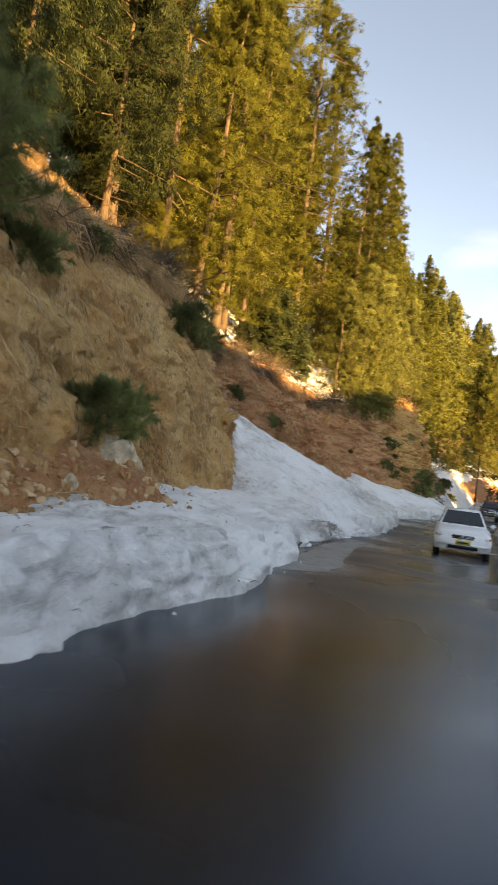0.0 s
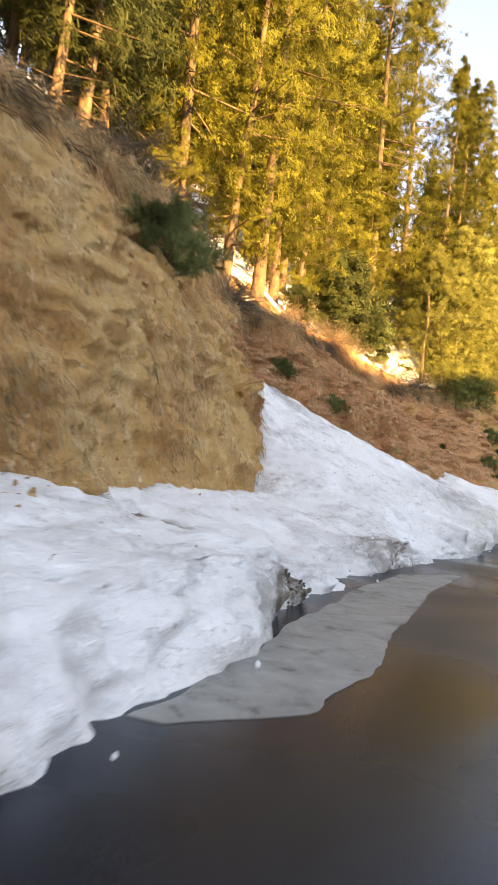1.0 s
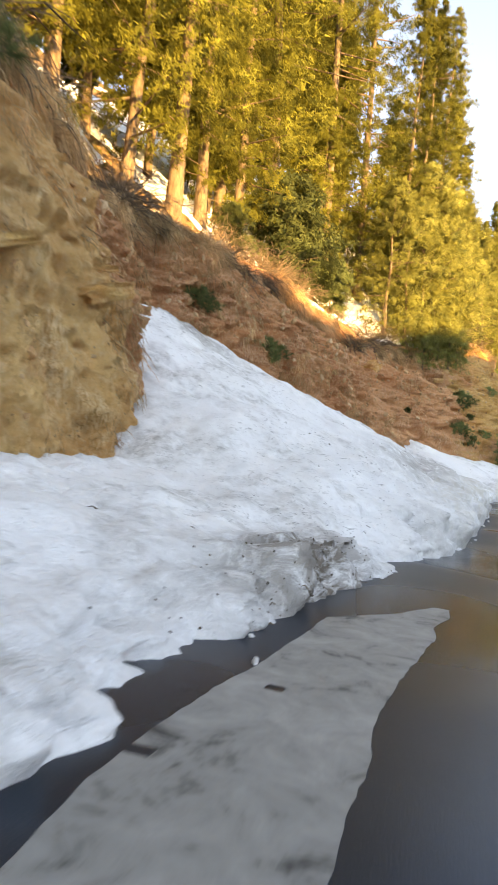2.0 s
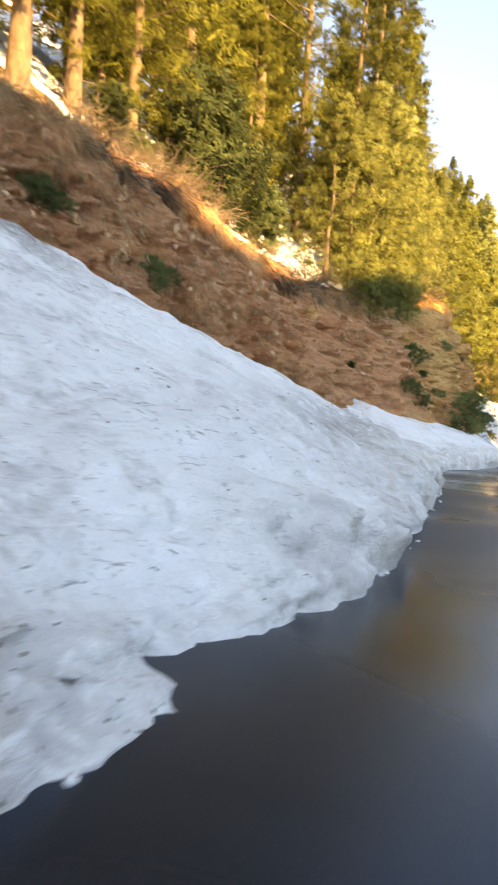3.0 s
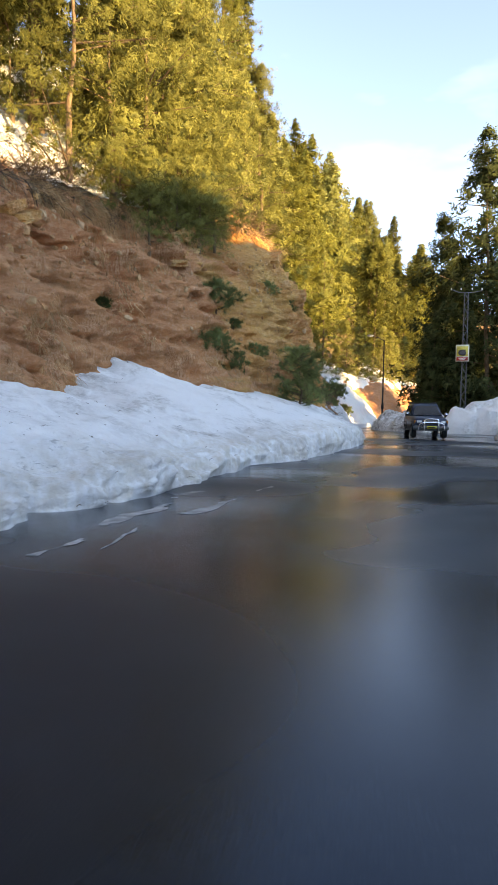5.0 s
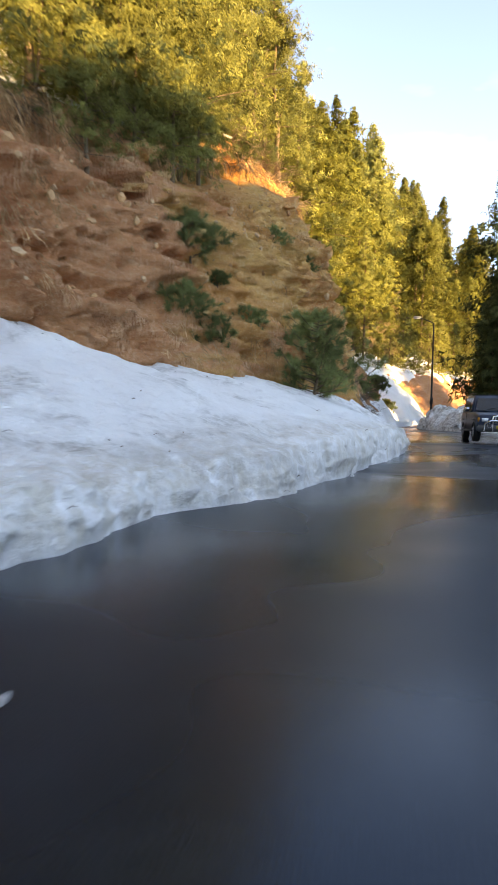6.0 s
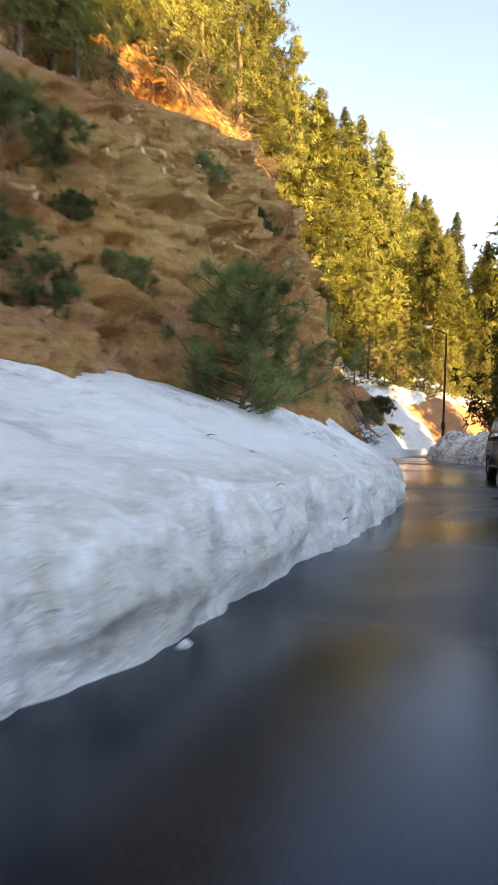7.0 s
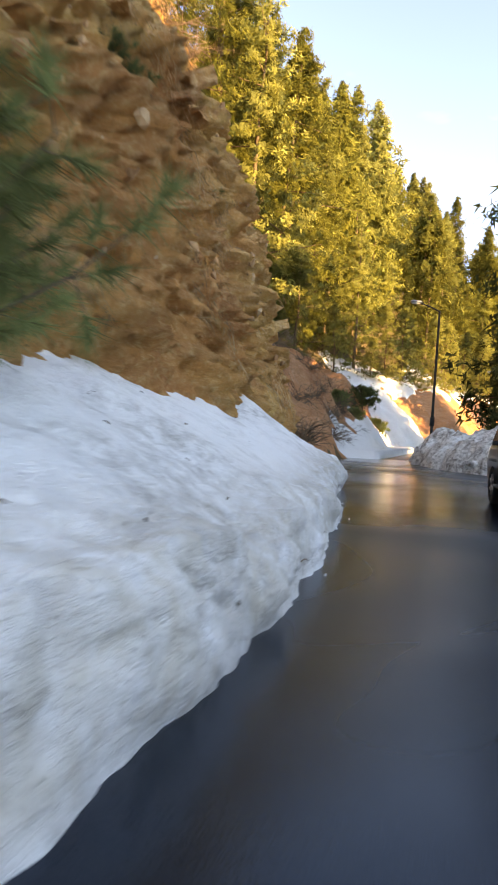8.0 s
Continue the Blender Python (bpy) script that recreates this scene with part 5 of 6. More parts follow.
# pine saplings and low evergreen shrubs on the bank
def brush_pine_meshes(name, seed, height, radius, branches, needle):
    """A young long-needled pine: upswept branches whose twigs end in bottle-brush tufts."""
    rng = np.random.default_rng(seed)
    zs = np.linspace(-0.3, height * 0.92, 6)
    line = np.column_stack([0.05 * height * rng.normal(0, 0.3, 6) * (zs > 0), 0.05 * height * rng.normal(0, 0.3, 6) * (zs > 0), zs])
    pieces, tips, ways = [tube(line, (0.02 + 0.014 * height) * np.clip(1 - zs / height, 0.15, 1), 6)], [], []
    for i in range(branches):
        k = (i + 0.5) / branches
        z = height * (0.06 + 0.86 * k)
        az = i * 2.39996 + rng.normal(0, 0.4)
        out = np.array([math.cos(az), math.sin(az), 0.0])
        reach = radius * (1 - k) ** 0.6 * rng.uniform(0.55, 1.15) + 0.10
        start = np.array([np.interp(z, zs, line[:, 0]), np.interp(z, zs, line[:, 1]), z])
        f = np.array([0, 0.45, 0.8, 1.0])
        pts = start + out * (f * reach)[:, None] + np.array([0, 0, 1.0]) * (reach * (0.10 * f + 0.38 * f ** 2.4))[:, None]
        pieces.append(tube(pts, (0.005 + 0.005 * height) * np.array([1, .7, .5, .3]), 4))
        for _ in range(3 + int(4 * reach)):
            q = rng.uniform(0.38, 1.0)
            base = np.array([np.interp(q, f, pts[:, c]) for c in range(3)])
            w = out * rng.uniform(0.2, 1.0) + rng.normal(0, 0.55, 3) + np.array([0, 0, 0.55])
            w /= np.linalg.norm(w)
            end = base + w * rng.uniform(0.12, 0.34) * (0.5 + 0.5 * reach)
            pieces.append(tube([base, (base + end) / 2, end], np.array([.006, .005, .004]), 3))
            tips.append(end)
            ways.append(w)
    v, f = join(pieces)
    trunk = mesh_from(name + "_trunk", v, f, [BARK])
    tips, ways = np.repeat(np.array(tips), 85, 0), np.repeat(np.array(ways), 85, 0)
    n = len(tips)
    P = tips - ways * rng.uniform(0, 0.9 * needle, n)[:, None]
    W = ways * 0.75 + rng.normal(0, 0.62, (n, 3)) - np.array([0, 0, 0.10])
    W /= np.linalg.norm(W, axis=1)[:, None]
    side = np.cross(W, rng.normal(0, 1, (n, 3)))
    side = side / (np.linalg.norm(side, axis=1)[:, None] + 1e-9) * 0.0055
    L = (needle * rng.uniform(0.7, 1.25, n))[:, None]
    v = np.stack([P - side, P + side, P + W * L], 1).reshape(-1, 3)
    crown = mesh_from(name + "_crown", v, np.arange(3 * n).reshape(-1, 3), [NEEDLES_BUSH], smooth=False)
    return trunk, crown


SAPLING = [brush_pine_meshes("sapling", 61, 3.1, 1.75, 60, 0.23), brush_pine_meshes("shrub", 62, 1.35, 1.05, 46, 0.20)]


def sapling(kind, label, spots):
    base = new("pine_sapling" if kind == 0 else "evergreen_shrub")
    part("trunk", SAPLING[kind][0], None, base)
    part("crown", SAPLING[kind][1], None, base)
    tagged(base, label, "shrub", "evergreens on the bank")
    plant_all(base, spots)


x, y = place(61.2, 3.7)
sapling(0, "bluish-green pine sapling standing in snow below the bank", [(float(x), float(y), 1.35, .95, 0.4)])
x, y = place(8.0, 6.3)
sapling(0, "dark pine sapling leaning out of the cliff over the road", [(float(x), float(y), 4.3, 1.0, 2.1)])
low = []
for s, u, z, k in [(59.1, 6.8, 5.3, .9), (64.3, 5.9, 6.8, .55), (59.8, 6.3, 4.7, .35), (57.9, 6.5, 3.4, .75), (58.6, 6.1, 2.8, .75), (59.9, 5.35, 3.45, .5), (67.2, 5.5, 6.5, .55), (69.5, 8.3, 12.0, .7),
                   (19.3, 6.6, 5.05, 1.15), (31.6, 10.3, 5.2, .6), (34.8, 9.3, 4.2, .65), (11.3, 4.9, 1.5, .95), (14.8, 7.2, 6.2, .5), (10.5, 6.6, 4.2, .8), (38.5, 12.2, 9.0, .7),
                   (50.1, 9.4, 4.0, .3), (52.2, 8.5, 4.3, .3), (71.5, 6.0, 6.0, .6), (72.5, 7.2, 8.6, .5), (76.4, 6.4, 3.0, .7)]:
    x, y = place(s, u)
    low.append((float(x), float(y), z, k, rng.uniform(0, 6.28)))
for s, u, z, k in ((65.6, 8.75, 10.7, .8), (66.7, 8.6, 10.9, .65), (67.9, 8.4, 11.2, .85), (70.6, 8.2, 11.9, .75), (64.6, 8.9, 10.4, .6)):      # on the sunlit edge
    x, y = place(s, u)
    low.append((float(x), float(y), z, k, rng.uniform(0, 6.28)))
for x, y, k in ((26.4, 94.6, .9), (30.2, 103.2, 1.3), (28.6, 99.6, .8), (33.0, 109.5, 1.1)):
    low.append((x, y, far_ground(x, y) - 0.1, k, rng.uniform(0, 6.28)))
sapling(1, "low dark-green pine shrub rooted in the earth bank", low)


def debris():
    """Twigs, dirt clods and bark bits strewn on the snow."""
    rng = np.random.default_rng(45)
    snow = bpy.data.objects["snow_bank"].data
    co = np.zeros(len(snow.vertices) * 3, np.float32)
    snow.vertices.foreach_get("co", co)
    co = co.reshape(83, -1, 3)
    pieces = []

    def spot(s, k):
        i = int(np.clip(round((s + 16) / 0.08), 0, co.shape[1] - 1))
        return co[int(np.clip(k, 0, 82)), i].astype(float)
    for _ in range(230):
        s = rng.uniform(4, 78)
        k = 4 + rng.random() ** 1.4 * 74
        p = spot(s, k)
        a = rng.uniform(0, 6.28)
        w = np.array([math.cos(a), math.sin(a), rng.uniform(-.1, .35)])
        L = rng.uniform(0.03, 0.13)
        pieces.append(tube([p, p + w * L * .5 + [0, 0, .02], p + w * L], np.array([.006, .005, .003]) * rng.uniform(.6, 1.5), 3))
    v, f = join(pieces)
    tagged(new("twig_litter", mesh_from("twig_litter", v, f, [TWIGS])), "dark twigs and bark bits strewn over the snow", "litter", kind="stuff")
    lib = [stone_mesh("rubble_chip", 30 + k, STONE, 0.45, 1) for k in range(3)]
    chips = []
    for me in lib:
        c = np.zeros(len(me.vertices) * 3)
        me.vertices.foreach_get("co", c)
        chips.append((c.reshape(-1, 3), np.array([p.vertices[:] for p in me.polygons])))
    pieces = []
    for _ in range(900):
        s, k = rng.normal(9.9, 1.5), 62 - abs(rng.normal(0, 8))
        v, f = chips[int(rng.integers(3))]
        e = np.array(Euler((rng.normal(0, .4), rng.normal(0, .4), rng.uniform(0, 6.28))).to_matrix())
        pieces.append((v * (0.03 + 0.13 * rng.random() ** 3) @ e.T + spot(s, k), f))
    v, f = join(pieces)
    tagged(new("rubble", mesh_from("rubble", v, f, [STONE], smooth=False)), "red-brown rubble slid onto the snow under the cliff", "stones", kind="stuff")
    lib = [stone_mesh("clod_shape", 20 + k, EARTH, 0.6, 1) for k in range(3)]
    shapes = []
    for me in lib:
        c = np.zeros(len(me.vertices) * 3)
        me.vertices.foreach_get("co", c)
        shapes.append((c.reshape(-1, 3), np.array([p.vertices[:] for p in me.polygons])))
    pieces = []
    for s0, ds, k0, k1, n, big in ((15.1, .22, 2, 70, 420, .05), (20.6, 1.2, 6, 26, 160, .012), (24.0, .4, 66, 82, 200, .05), (13, .4, 60, 66, 24, .12), (34, 6, 26, 40, 120, .03), (32, 12, 72, 82, 300, .05)):
        for _ in range(n):
            p = spot(rng.normal(s0, ds), rng.uniform(k0, k1))
            v, f = shapes[int(rng.integers(3))]
            e = np.array(Euler(rng.uniform(0, 6.28, 3)).to_matrix())
            pieces.append((v * (0.018 + big * rng.random() ** 3) @ e.T + p, f))
    v, f = join(pieces)
    tagged(new("dirt_clods", mesh_from("dirt_clods", v, f, [EARTH], smooth=False)), "dark earth clods and grit melted out of the snow", "dirt", kind="stuff")


EARTH = plain("dark_earth", (0.13, 0.10, 0.075), 0.95, vary=0.4)
debris()


def snow_lumps():
    """Clods of icy snow along the foot of the bank."""
    rng = np.random.default_rng(55)
    bank = bpy.data.objects["snow_bank"]
    meshes = [stone_mesh("snow_lump", 40 + k, SNOW, 0.75) for k in range(4)]
    for me in meshes:
        me.polygons.foreach_set("use_smooth", np.full(len(me.polygons), True))
    for _ in range(26):
        s = rng.choice([rng.uniform(4, 14), rng.uniform(14, 24), rng.uniform(26, 40), rng.uniform(50, 72)])
        k = 0.02 + 0.06 * rng.random() ** 2.4
        x, y = place(s, float(TOE(s, 1)) - rng.uniform(-0.15, 0.22))
        ob = new("snow_lump", meshes[int(rng.integers(4))])
        ob.matrix_basis = Matrix.LocRotScale((float(x), float(y), float(GRADE(s)) + 0.2 * k), Euler(rng.uniform(0, 6.28, 3)), (k, k, k))
        ob.parent = bank


snow_lumps()


def heap_clods():
    """Grey clods that make up the heap at the lamp."""
    rng = np.random.default_rng(65)
    meshes = [stone_mesh("snow_clod", 60 + k, SNOW_DIRTY, 0.8) for k in range(4)]
    for _ in range(70):
        f = rng.random()
        x, y = np.interp(f, [0, .3, .6, 1], [28.3, 28.2, 29.6, 32.0]) + rng.normal(0, .7), np.interp(f, [0, .3, .6, 1], [76, 80, 86, 91])
        k = 0.3 + 0.7 * rng.random() ** 2
        ob = new("snow_clod", meshes[int(rng.integers(4))])
        ob.matrix_basis = Matrix.LocRotScale((x, y, 0.45 + rng.uniform(0.1, 0.95) * max(0, 1 - abs(x - np.interp(f, [0, .3, .6, 1], [28.3, 28.2, 29.6, 32.0])) / 1.7)), Euler(rng.uniform(0, 6.28, 3)), (k, k, k * 0.8))
        ob.parent = lamp_heap


heap_clods()


def roots():
    """Bare roots hanging out of the broken sod."""
    rng = np.random.default_rng(75)
    pieces = []
    for _ in range(240):
        s = rng.choice([rng.uniform(15, 24), rng.uniform(24, 46), rng.uniform(46, 60), rng.uniform(62, 77)])
        p = face_point(s, rng.uniform(0.88, 0.98)).copy()
        out = outward(np.array([s]))[0]
        along = np.array([out[1], -out[0], 0]) * rng.normal(0, 0.5)
        way, line = out * 0.5 + along + np.array([0, 0, 0.05]), []
        L = rng.uniform(0.4, 1.5)
        for _ in range(6):
            line.append(p.copy())
            p = p + way * L * 0.2
            way = way * 0.75 + np.array([0, 0, -0.32]) + rng.normal(0, 0.16, 3)
        r = 0.007 + 0.028 * rng.random() ** 2
        pieces.append(tube(line, r * np.array([1.2, 1, .8, .6, .4, .15]), 4))
    v, f = join(pieces)
    tagged(new("hanging_roots", mesh_from("hanging_roots", v, f, [BARK])), "bare brown roots hanging from the broken sod", "roots", kind="stuff")


roots()

# ---- road marks and slush ----
YELLOW = plain("worn_yellow_paint", (0.22, 0.18, 0.05), 0.6, vary=0.3)


def slush_material():
    m, nt, b = material("grey_slush", 0.5, spec=0.3)
    n = tex_noise(nt, coords(nt), 3.2, 6, 0.7, 0.5)
    nt.links.new(ramp(nt, n, [(0.30, (0.04, 0.04, 0.04)), (0.42, (0.24, 0.235, 0.22)), (0.7, (0.36, 0.35, 0.33))]), b.inputs["Base Color"])
    bump(nt, b, n, 0.3, 0.01)
    return m


SLUSH = slush_material()
ICE = plain("pale_road_ice", (0.34, 0.34, 0.34), 0.5, vary=0.5)


def road_strip(name, label, category, rows, mat, lift, seed, ragged=0.05, solid=2.0):
    """A thin layer on the road: rows of s, u on one side, u on the other."""
    r = np.array(rows, float)
    ss = np.arange(r[0, 0], r[-1, 0], 0.08)
    a = np.interp(ss, r[:, 0], r[:, 1]) + ragged * fbm(ss * 1.7, seed, 0, 4, seed)
    b = np.interp(ss, r[:, 0], r[:, 2]) + ragged * fbm(ss * 1.7, seed + 9, 0, 4, seed)
    k = np.linspace(0, 1, 9)[:, None]
    u = a + k * (b - a)
    S = np.broadcast_to(ss, u.shape)
    x, y = place(S, u)
    z = GRADE(S) + 0.012 * fbm(x * .5, y * .5, 0, 2, 61) + lift
    keep = (fbm(x * 2.2, y * 2.2, 0, 3, seed + 3) < solid)[:-1, :-1]
    me = mesh_from(name, np.stack([x, y, z], -1).reshape(-1, 3), grid_faces(9, len(ss))[keep.ravel()][:, ::-1], [mat])
    return tagged(new(name, me), label, category, kind="structure")


road_strip("edge_line", "worn yellow edge line on the wet road", "road marking", [(32.8, -1.56, -1.66), (37, -1.52, -1.62)], YELLOW, 0.006, 3, 0.02)
road_strip("slush_patch", "pale grey drying slush beside the snow bank", "slush", [(11.2, 1.5, 1.3), (11.9, 1.5, .68), (13.0, 1.4, .5), (15.0, 1.3, 0.40), (17, 1.22, 0.36), (19.6, 1.15, 0.34), (20.4, .7, .36), (20.9, .5, .4)], SLUSH, 0.003, 5, 0.06, 1.3)
road_strip("slush_patch", "thin icy streak on the road", "slush", [(38.6, 2.3, 2.28), (40.3, 2.3, 2.2), (41, 2.1, 2.02), (43.4, 1.8, 1.7), (44.2, 1.7, 1.68)], ICE, 0.003, 6, 0.09, 0.12)
road_strip("slush_patch", "thin icy streak near the snow bank", "slush", [(38.2, 2.75, 2.7), (39.3, 2.75, 2.55), (42.5, 2.7, 2.55), (44, 2.5, 2.45)], ICE, 0.003, 7, 0.12, 0.05)

# ---- lamps and mast ----
POST = plain("dark_painted_steel", (0.03, 0.03, 0.032), 0.5, 0.6)
LAMP_CASE = plain("grey_lamp_case", (0.42, 0.42, 0.42), 0.4, 0.3)
LENS = plain("milky_lens", (0.75, 0.76, 0.74), 0.25)
GALV = plain("galvanised_steel", (0.13, 0.14, 0.145), 0.55, 0.5)


def tube_part(name, points, radii, sides, mat, parent, label=""):
    v, f = tube(points, radii, sides)
    return part(name, mesh_from(name, v, f, [mat]), None, parent, label)


def box_bm(size, at=(0, 0, 0), bevel=0.0, segments=2, taper=None):
    bm = bmesh.new()
    bmesh.ops.create_cube(bm, size=1.0)
    for v in bm.verts:
        if taper and v.co.z > 0:
            v.co.x *= taper[0]
            v.co.y *= taper[1]
        v.co = Vector((v.co.x * size[0] + at[0], v.co.y * size[1] + at[1], v.co.z * size[2] + at[2]))
    if bevel:
        bmesh.ops.bevel(bm, geom=bm.edges[:], offset=bevel, segments=segments, affect="EDGES", clamp_overlap=True)
    return bm


def street_lamp(x, y, z, height, turn, label):
    lamp = new("street_lamp")
    lamp.matrix_basis = pose(x, y, z, 0, 0, turn)
    tube_part("pole", [(0, 0, -0.3), (0, 0, height * .5), (0, 0, height)], [0.085, 0.07, 0.055], 10, POST, lamp)
    tube_part("arm", [(0, 0, height - .05), (-0.5, 0, height + .14), (-1.15, 0, height + .3)], [0.04, 0.035, 0.03], 8, POST, lamp)
    head = part("lamp_head", box_bm((0.62, 0.26, 0.15), (-1.4, 0, height + .34), 0.05, 3), LAMP_CASE, lamp, "pale grey lamp head")
    part("lens", box_bm((0.40, 0.20, 0.05), (-1.42, 0, height + .255), 0.02), LENS, head, "milky lens")
    part("base_box", box_bm((0.20, 0.20, 0.5), (0, 0, 1.6), 0.02), POST, lamp)
    return tagged(lamp, label, "street lamp")


street_lamp(30.65, 90.0, 0.9, 7.6, 8, "tall dark street lamp with one arm by the snow heap")
street_lamp(43.5, 109.0, 1.2, 6.0, 20, "slim street lamp in front of the earth bank beyond the bend")


def lattice_mast(x, y, z, height):
    mast = new("power_mast")
    mast.matrix_basis = pose(x, y, z, 0, 0, -18)
    for dx in (-0.19, 0.19):
        for dy in (-0.12, 0.12):
            tube_part("leg", [(dx, dy, -0.3), (dx * .85, dy * .85, height * .5), (dx * .7, dy * .7, height)], [0.03] * 3, 5, GALV, mast)
    n = int(height / 0.55)
    for k in range(n):
        a, b = k * height / n, (k + 1) * height / n
        w = 0.19 * (1 - 0.3 * a / height)
        sgn = 1 if k % 2 else -1
        for dy in (-0.11, 0.11):
            tube_part("brace", [(-w * sgn, dy, a), (0, dy, (a + b) / 2), (w * sgn, dy, b)], [0.016] * 3, 4, GALV, mast)
    tube_part("cross_arm", [(-1.15, 0, height + .22), (-0.55, 0, height - .02), (0, 0, height - .05), (0.55, 0, height - .02), (1.15, 0, height + .1)], [0.035] * 5, 6, GALV, mast)
    for dx in (-1.1, -0.4, 0.4, 1.1):
        part("insulator", box_bm((0.09, 0.09, 0.18), (dx, 0, height + .22), 0.03, 2), LENS, mast, "pale insulator")
    return tagged(mast, "grey lattice power mast behind the snow heap", "mast")


lattice_mast(32.75, 78.7, 0.3, 10.6)


def advert_board(x, y, z):
    """A small framed picture board hung on the mast."""
    board = new("advert_board")
    board.matrix_basis = pose(x, y, z, 0, 0, -27)
    part("panel", box_bm((0.95, 0.05, 1.25), (0, 0, 0), 0.012), plain("cream_board", (0.72, 0.66, 0.50), 0.5), board)
    part("picture", box_bm((0.80, 0.012, 0.72), (0, -0.034, 0.14)), plain("yellow_print", (0.70, 0.53, 0.10), 0.5), board, "yellow printed picture")
    bm = bmesh.new()
    bmesh.ops.create_icosphere(bm, subdivisions=2, radius=0.5)
    for v in bm.verts:
        k = 1 + 0.5 * noise.noise(v.co * 3)
        v.co = Vector((v.co.x * 0.62 * k + 0.03, v.co.y * 0.02 - 0.044, v.co.z * 0.45 * k + 0.03))
    part("dark_shape", bm, plain("dark_print", (0.06, 0.05, 0.05), 0.5), board, "dark printed shape")
    part("red_band", box_bm((0.80, 0.012, 0.26), (0, -0.034, -0.42)), plain("red_print", (0.60, 0.06, 0.05), 0.5), board, "red band")
    for k in range(3):
        part("text_bar", box_bm((0.60 - 0.12 * k, 0.008, 0.035), (0, -0.044, -0.36 - 0.06 * k)), plain("white_print", (0.8, 0.78, 0.72), 0.5), board, "pale bar")
    for dz in (-0.5, 0.5):
        tube_part("bracket", [(-0.1, 0.03, dz), (0, 0.12, dz), (0.1, 0.2, dz)], [0.02] * 3, 6, GALV, board)
    return tagged(board, "framed yellow and red picture board hung on the mast", "sign")


advert_board(32.37, 78.3, 6.3)

# ---- the off-road car on the bend ----
BLUE = plain("dusty_dark_blue_paint", (0.016, 0.03, 0.06), 0.3, 0.2, 0.5, 0.3)
CLADDING = plain("grey_cladding", (0.10, 0.105, 0.11), 0.6)
CHROME = plain("chrome", (0.7, 0.7, 0.7), 0.15, 1.0)
RUBBER = plain("tyre_rubber", (0.02, 0.02, 0.02), 0.85)
RIM = plain("alloy_rim", (0.42, 0.42, 0.43), 0.35, 0.8)
HEADLIGHT = plain("headlight_glass", (0.70, 0.72, 0.74), 0.12, 0.0, 0.6)
AMBER = plain("amber_glass", (0.55, 0.20, 0.03), 0.2)
PLATE = plain("yellow_plate", (0.55, 0.42, 0.06), 0.5)
DARK = plain("dark_trim", (0.015, 0.015, 0.017), 0.6)


def glass_material():
    m, _, b = material("car_glass", 0.06, spec=0.6)
    b.inputs["Base Color"].default_value = (0.02, 0.025, 0.03, 1)
    b.inputs["Transmission Weight"].default_value = 0.35
    return m


GLASS = glass_material()


def loft(sections, mat, name, parent, label="", cap=True):
    """A shell through closed sections of equal point count."""
    n, k = len(sections), len(sections[0])
    bm = bmesh.new()
    vs = [[bm.verts.new(p) for p in sec] for sec in sections]
    for i in range(n - 1):
        for j in range(k):
            bm.faces.new((vs[i][j], vs[i][(j + 1) % k], vs[i + 1][(j + 1) % k], vs[i + 1][j]))
    if cap:
        bm.faces.new(vs[0][::-1])
        bm.faces.new(vs[-1])
    bmesh.ops.recalc_face_normals(bm, faces=bm.faces[:])
    bmesh.ops.bevel(bm, geom=bm.edges[:], offset=0.018, segments=2, affect="EDGES", clamp_overlap=True)
    return part(name, bm, mat, parent, label)


def wheel(parent, x, y, k=1.0):
    v, axle = [], 0.385 * k
    prof = [(0.20, -0.11), (0.33, -0.125), (0.37, -0.10), (0.385, -0.04), (0.385, 0.04), (0.37, 0.10), (0.33, 0.125), (0.20, 0.11)]
    prof = [(r * k, d * k) for r, d in prof]
    n = 28
    for i in range(n):
        a = i / n * 2 * math.pi
        v += [(x + w, y + r * math.cos(a), axle + r * math.sin(a)) for r, w in prof]
    m = len(prof)
    f = [(i * m + j, i * m + (j + 1) % m, (i + 1) % n * m + (j + 1) % m, (i + 1) % n * m + j) for i in range(n) for j in range(m)]
    hub = new("wheel")
    hub.parent = parent
    part("tyre", mesh_from("tyre", v, f, [RUBBER]), None, hub)
    bm = bmesh.new()
    bmesh.ops.create_cone(bm, cap_ends=True, segments=24, radius1=0.225 * k, radius2=0.20 * k, depth=0.2 * k, matrix=Matrix.Translation((x, y, axle)) @ Matrix.Rotation(math.pi / 2, 4, "Y"))
    part("rim", bm, RIM, hub)
    side = 1 if x > 0 else -1
    for i in range(6):
        a = i / 6 * 6.283
        part("spoke", box_bm((0.03, 0.05, 0.17 * k), (0, 0, 0.11 * k), 0.008), RIM, hub).matrix_basis = Matrix.Translation((x + side * .11 * k, y, axle)) @ Matrix.Rotation(a, 4, "X")


def pane(name, pts, parent):
    """A thin plate of tinted glass through the given corners."""
    bm = bmesh.new()
    face = bm.faces.new([bm.verts.new(p) for p in pts])
    ext = bmesh.ops.extrude_face_region(bm, geom=[face])
    face.normal_update()
    bmesh.ops.translate(bm, vec=face.normal * 0.012, verts=[g for g in ext["geom"] if isinstance(g, bmesh.types.BMVert)])
    bmesh.ops.recalc_face_normals(bm, faces=bm.faces[:])
    return part(name, bm, GLASS, parent, "dark tinted glass", smooth=False)


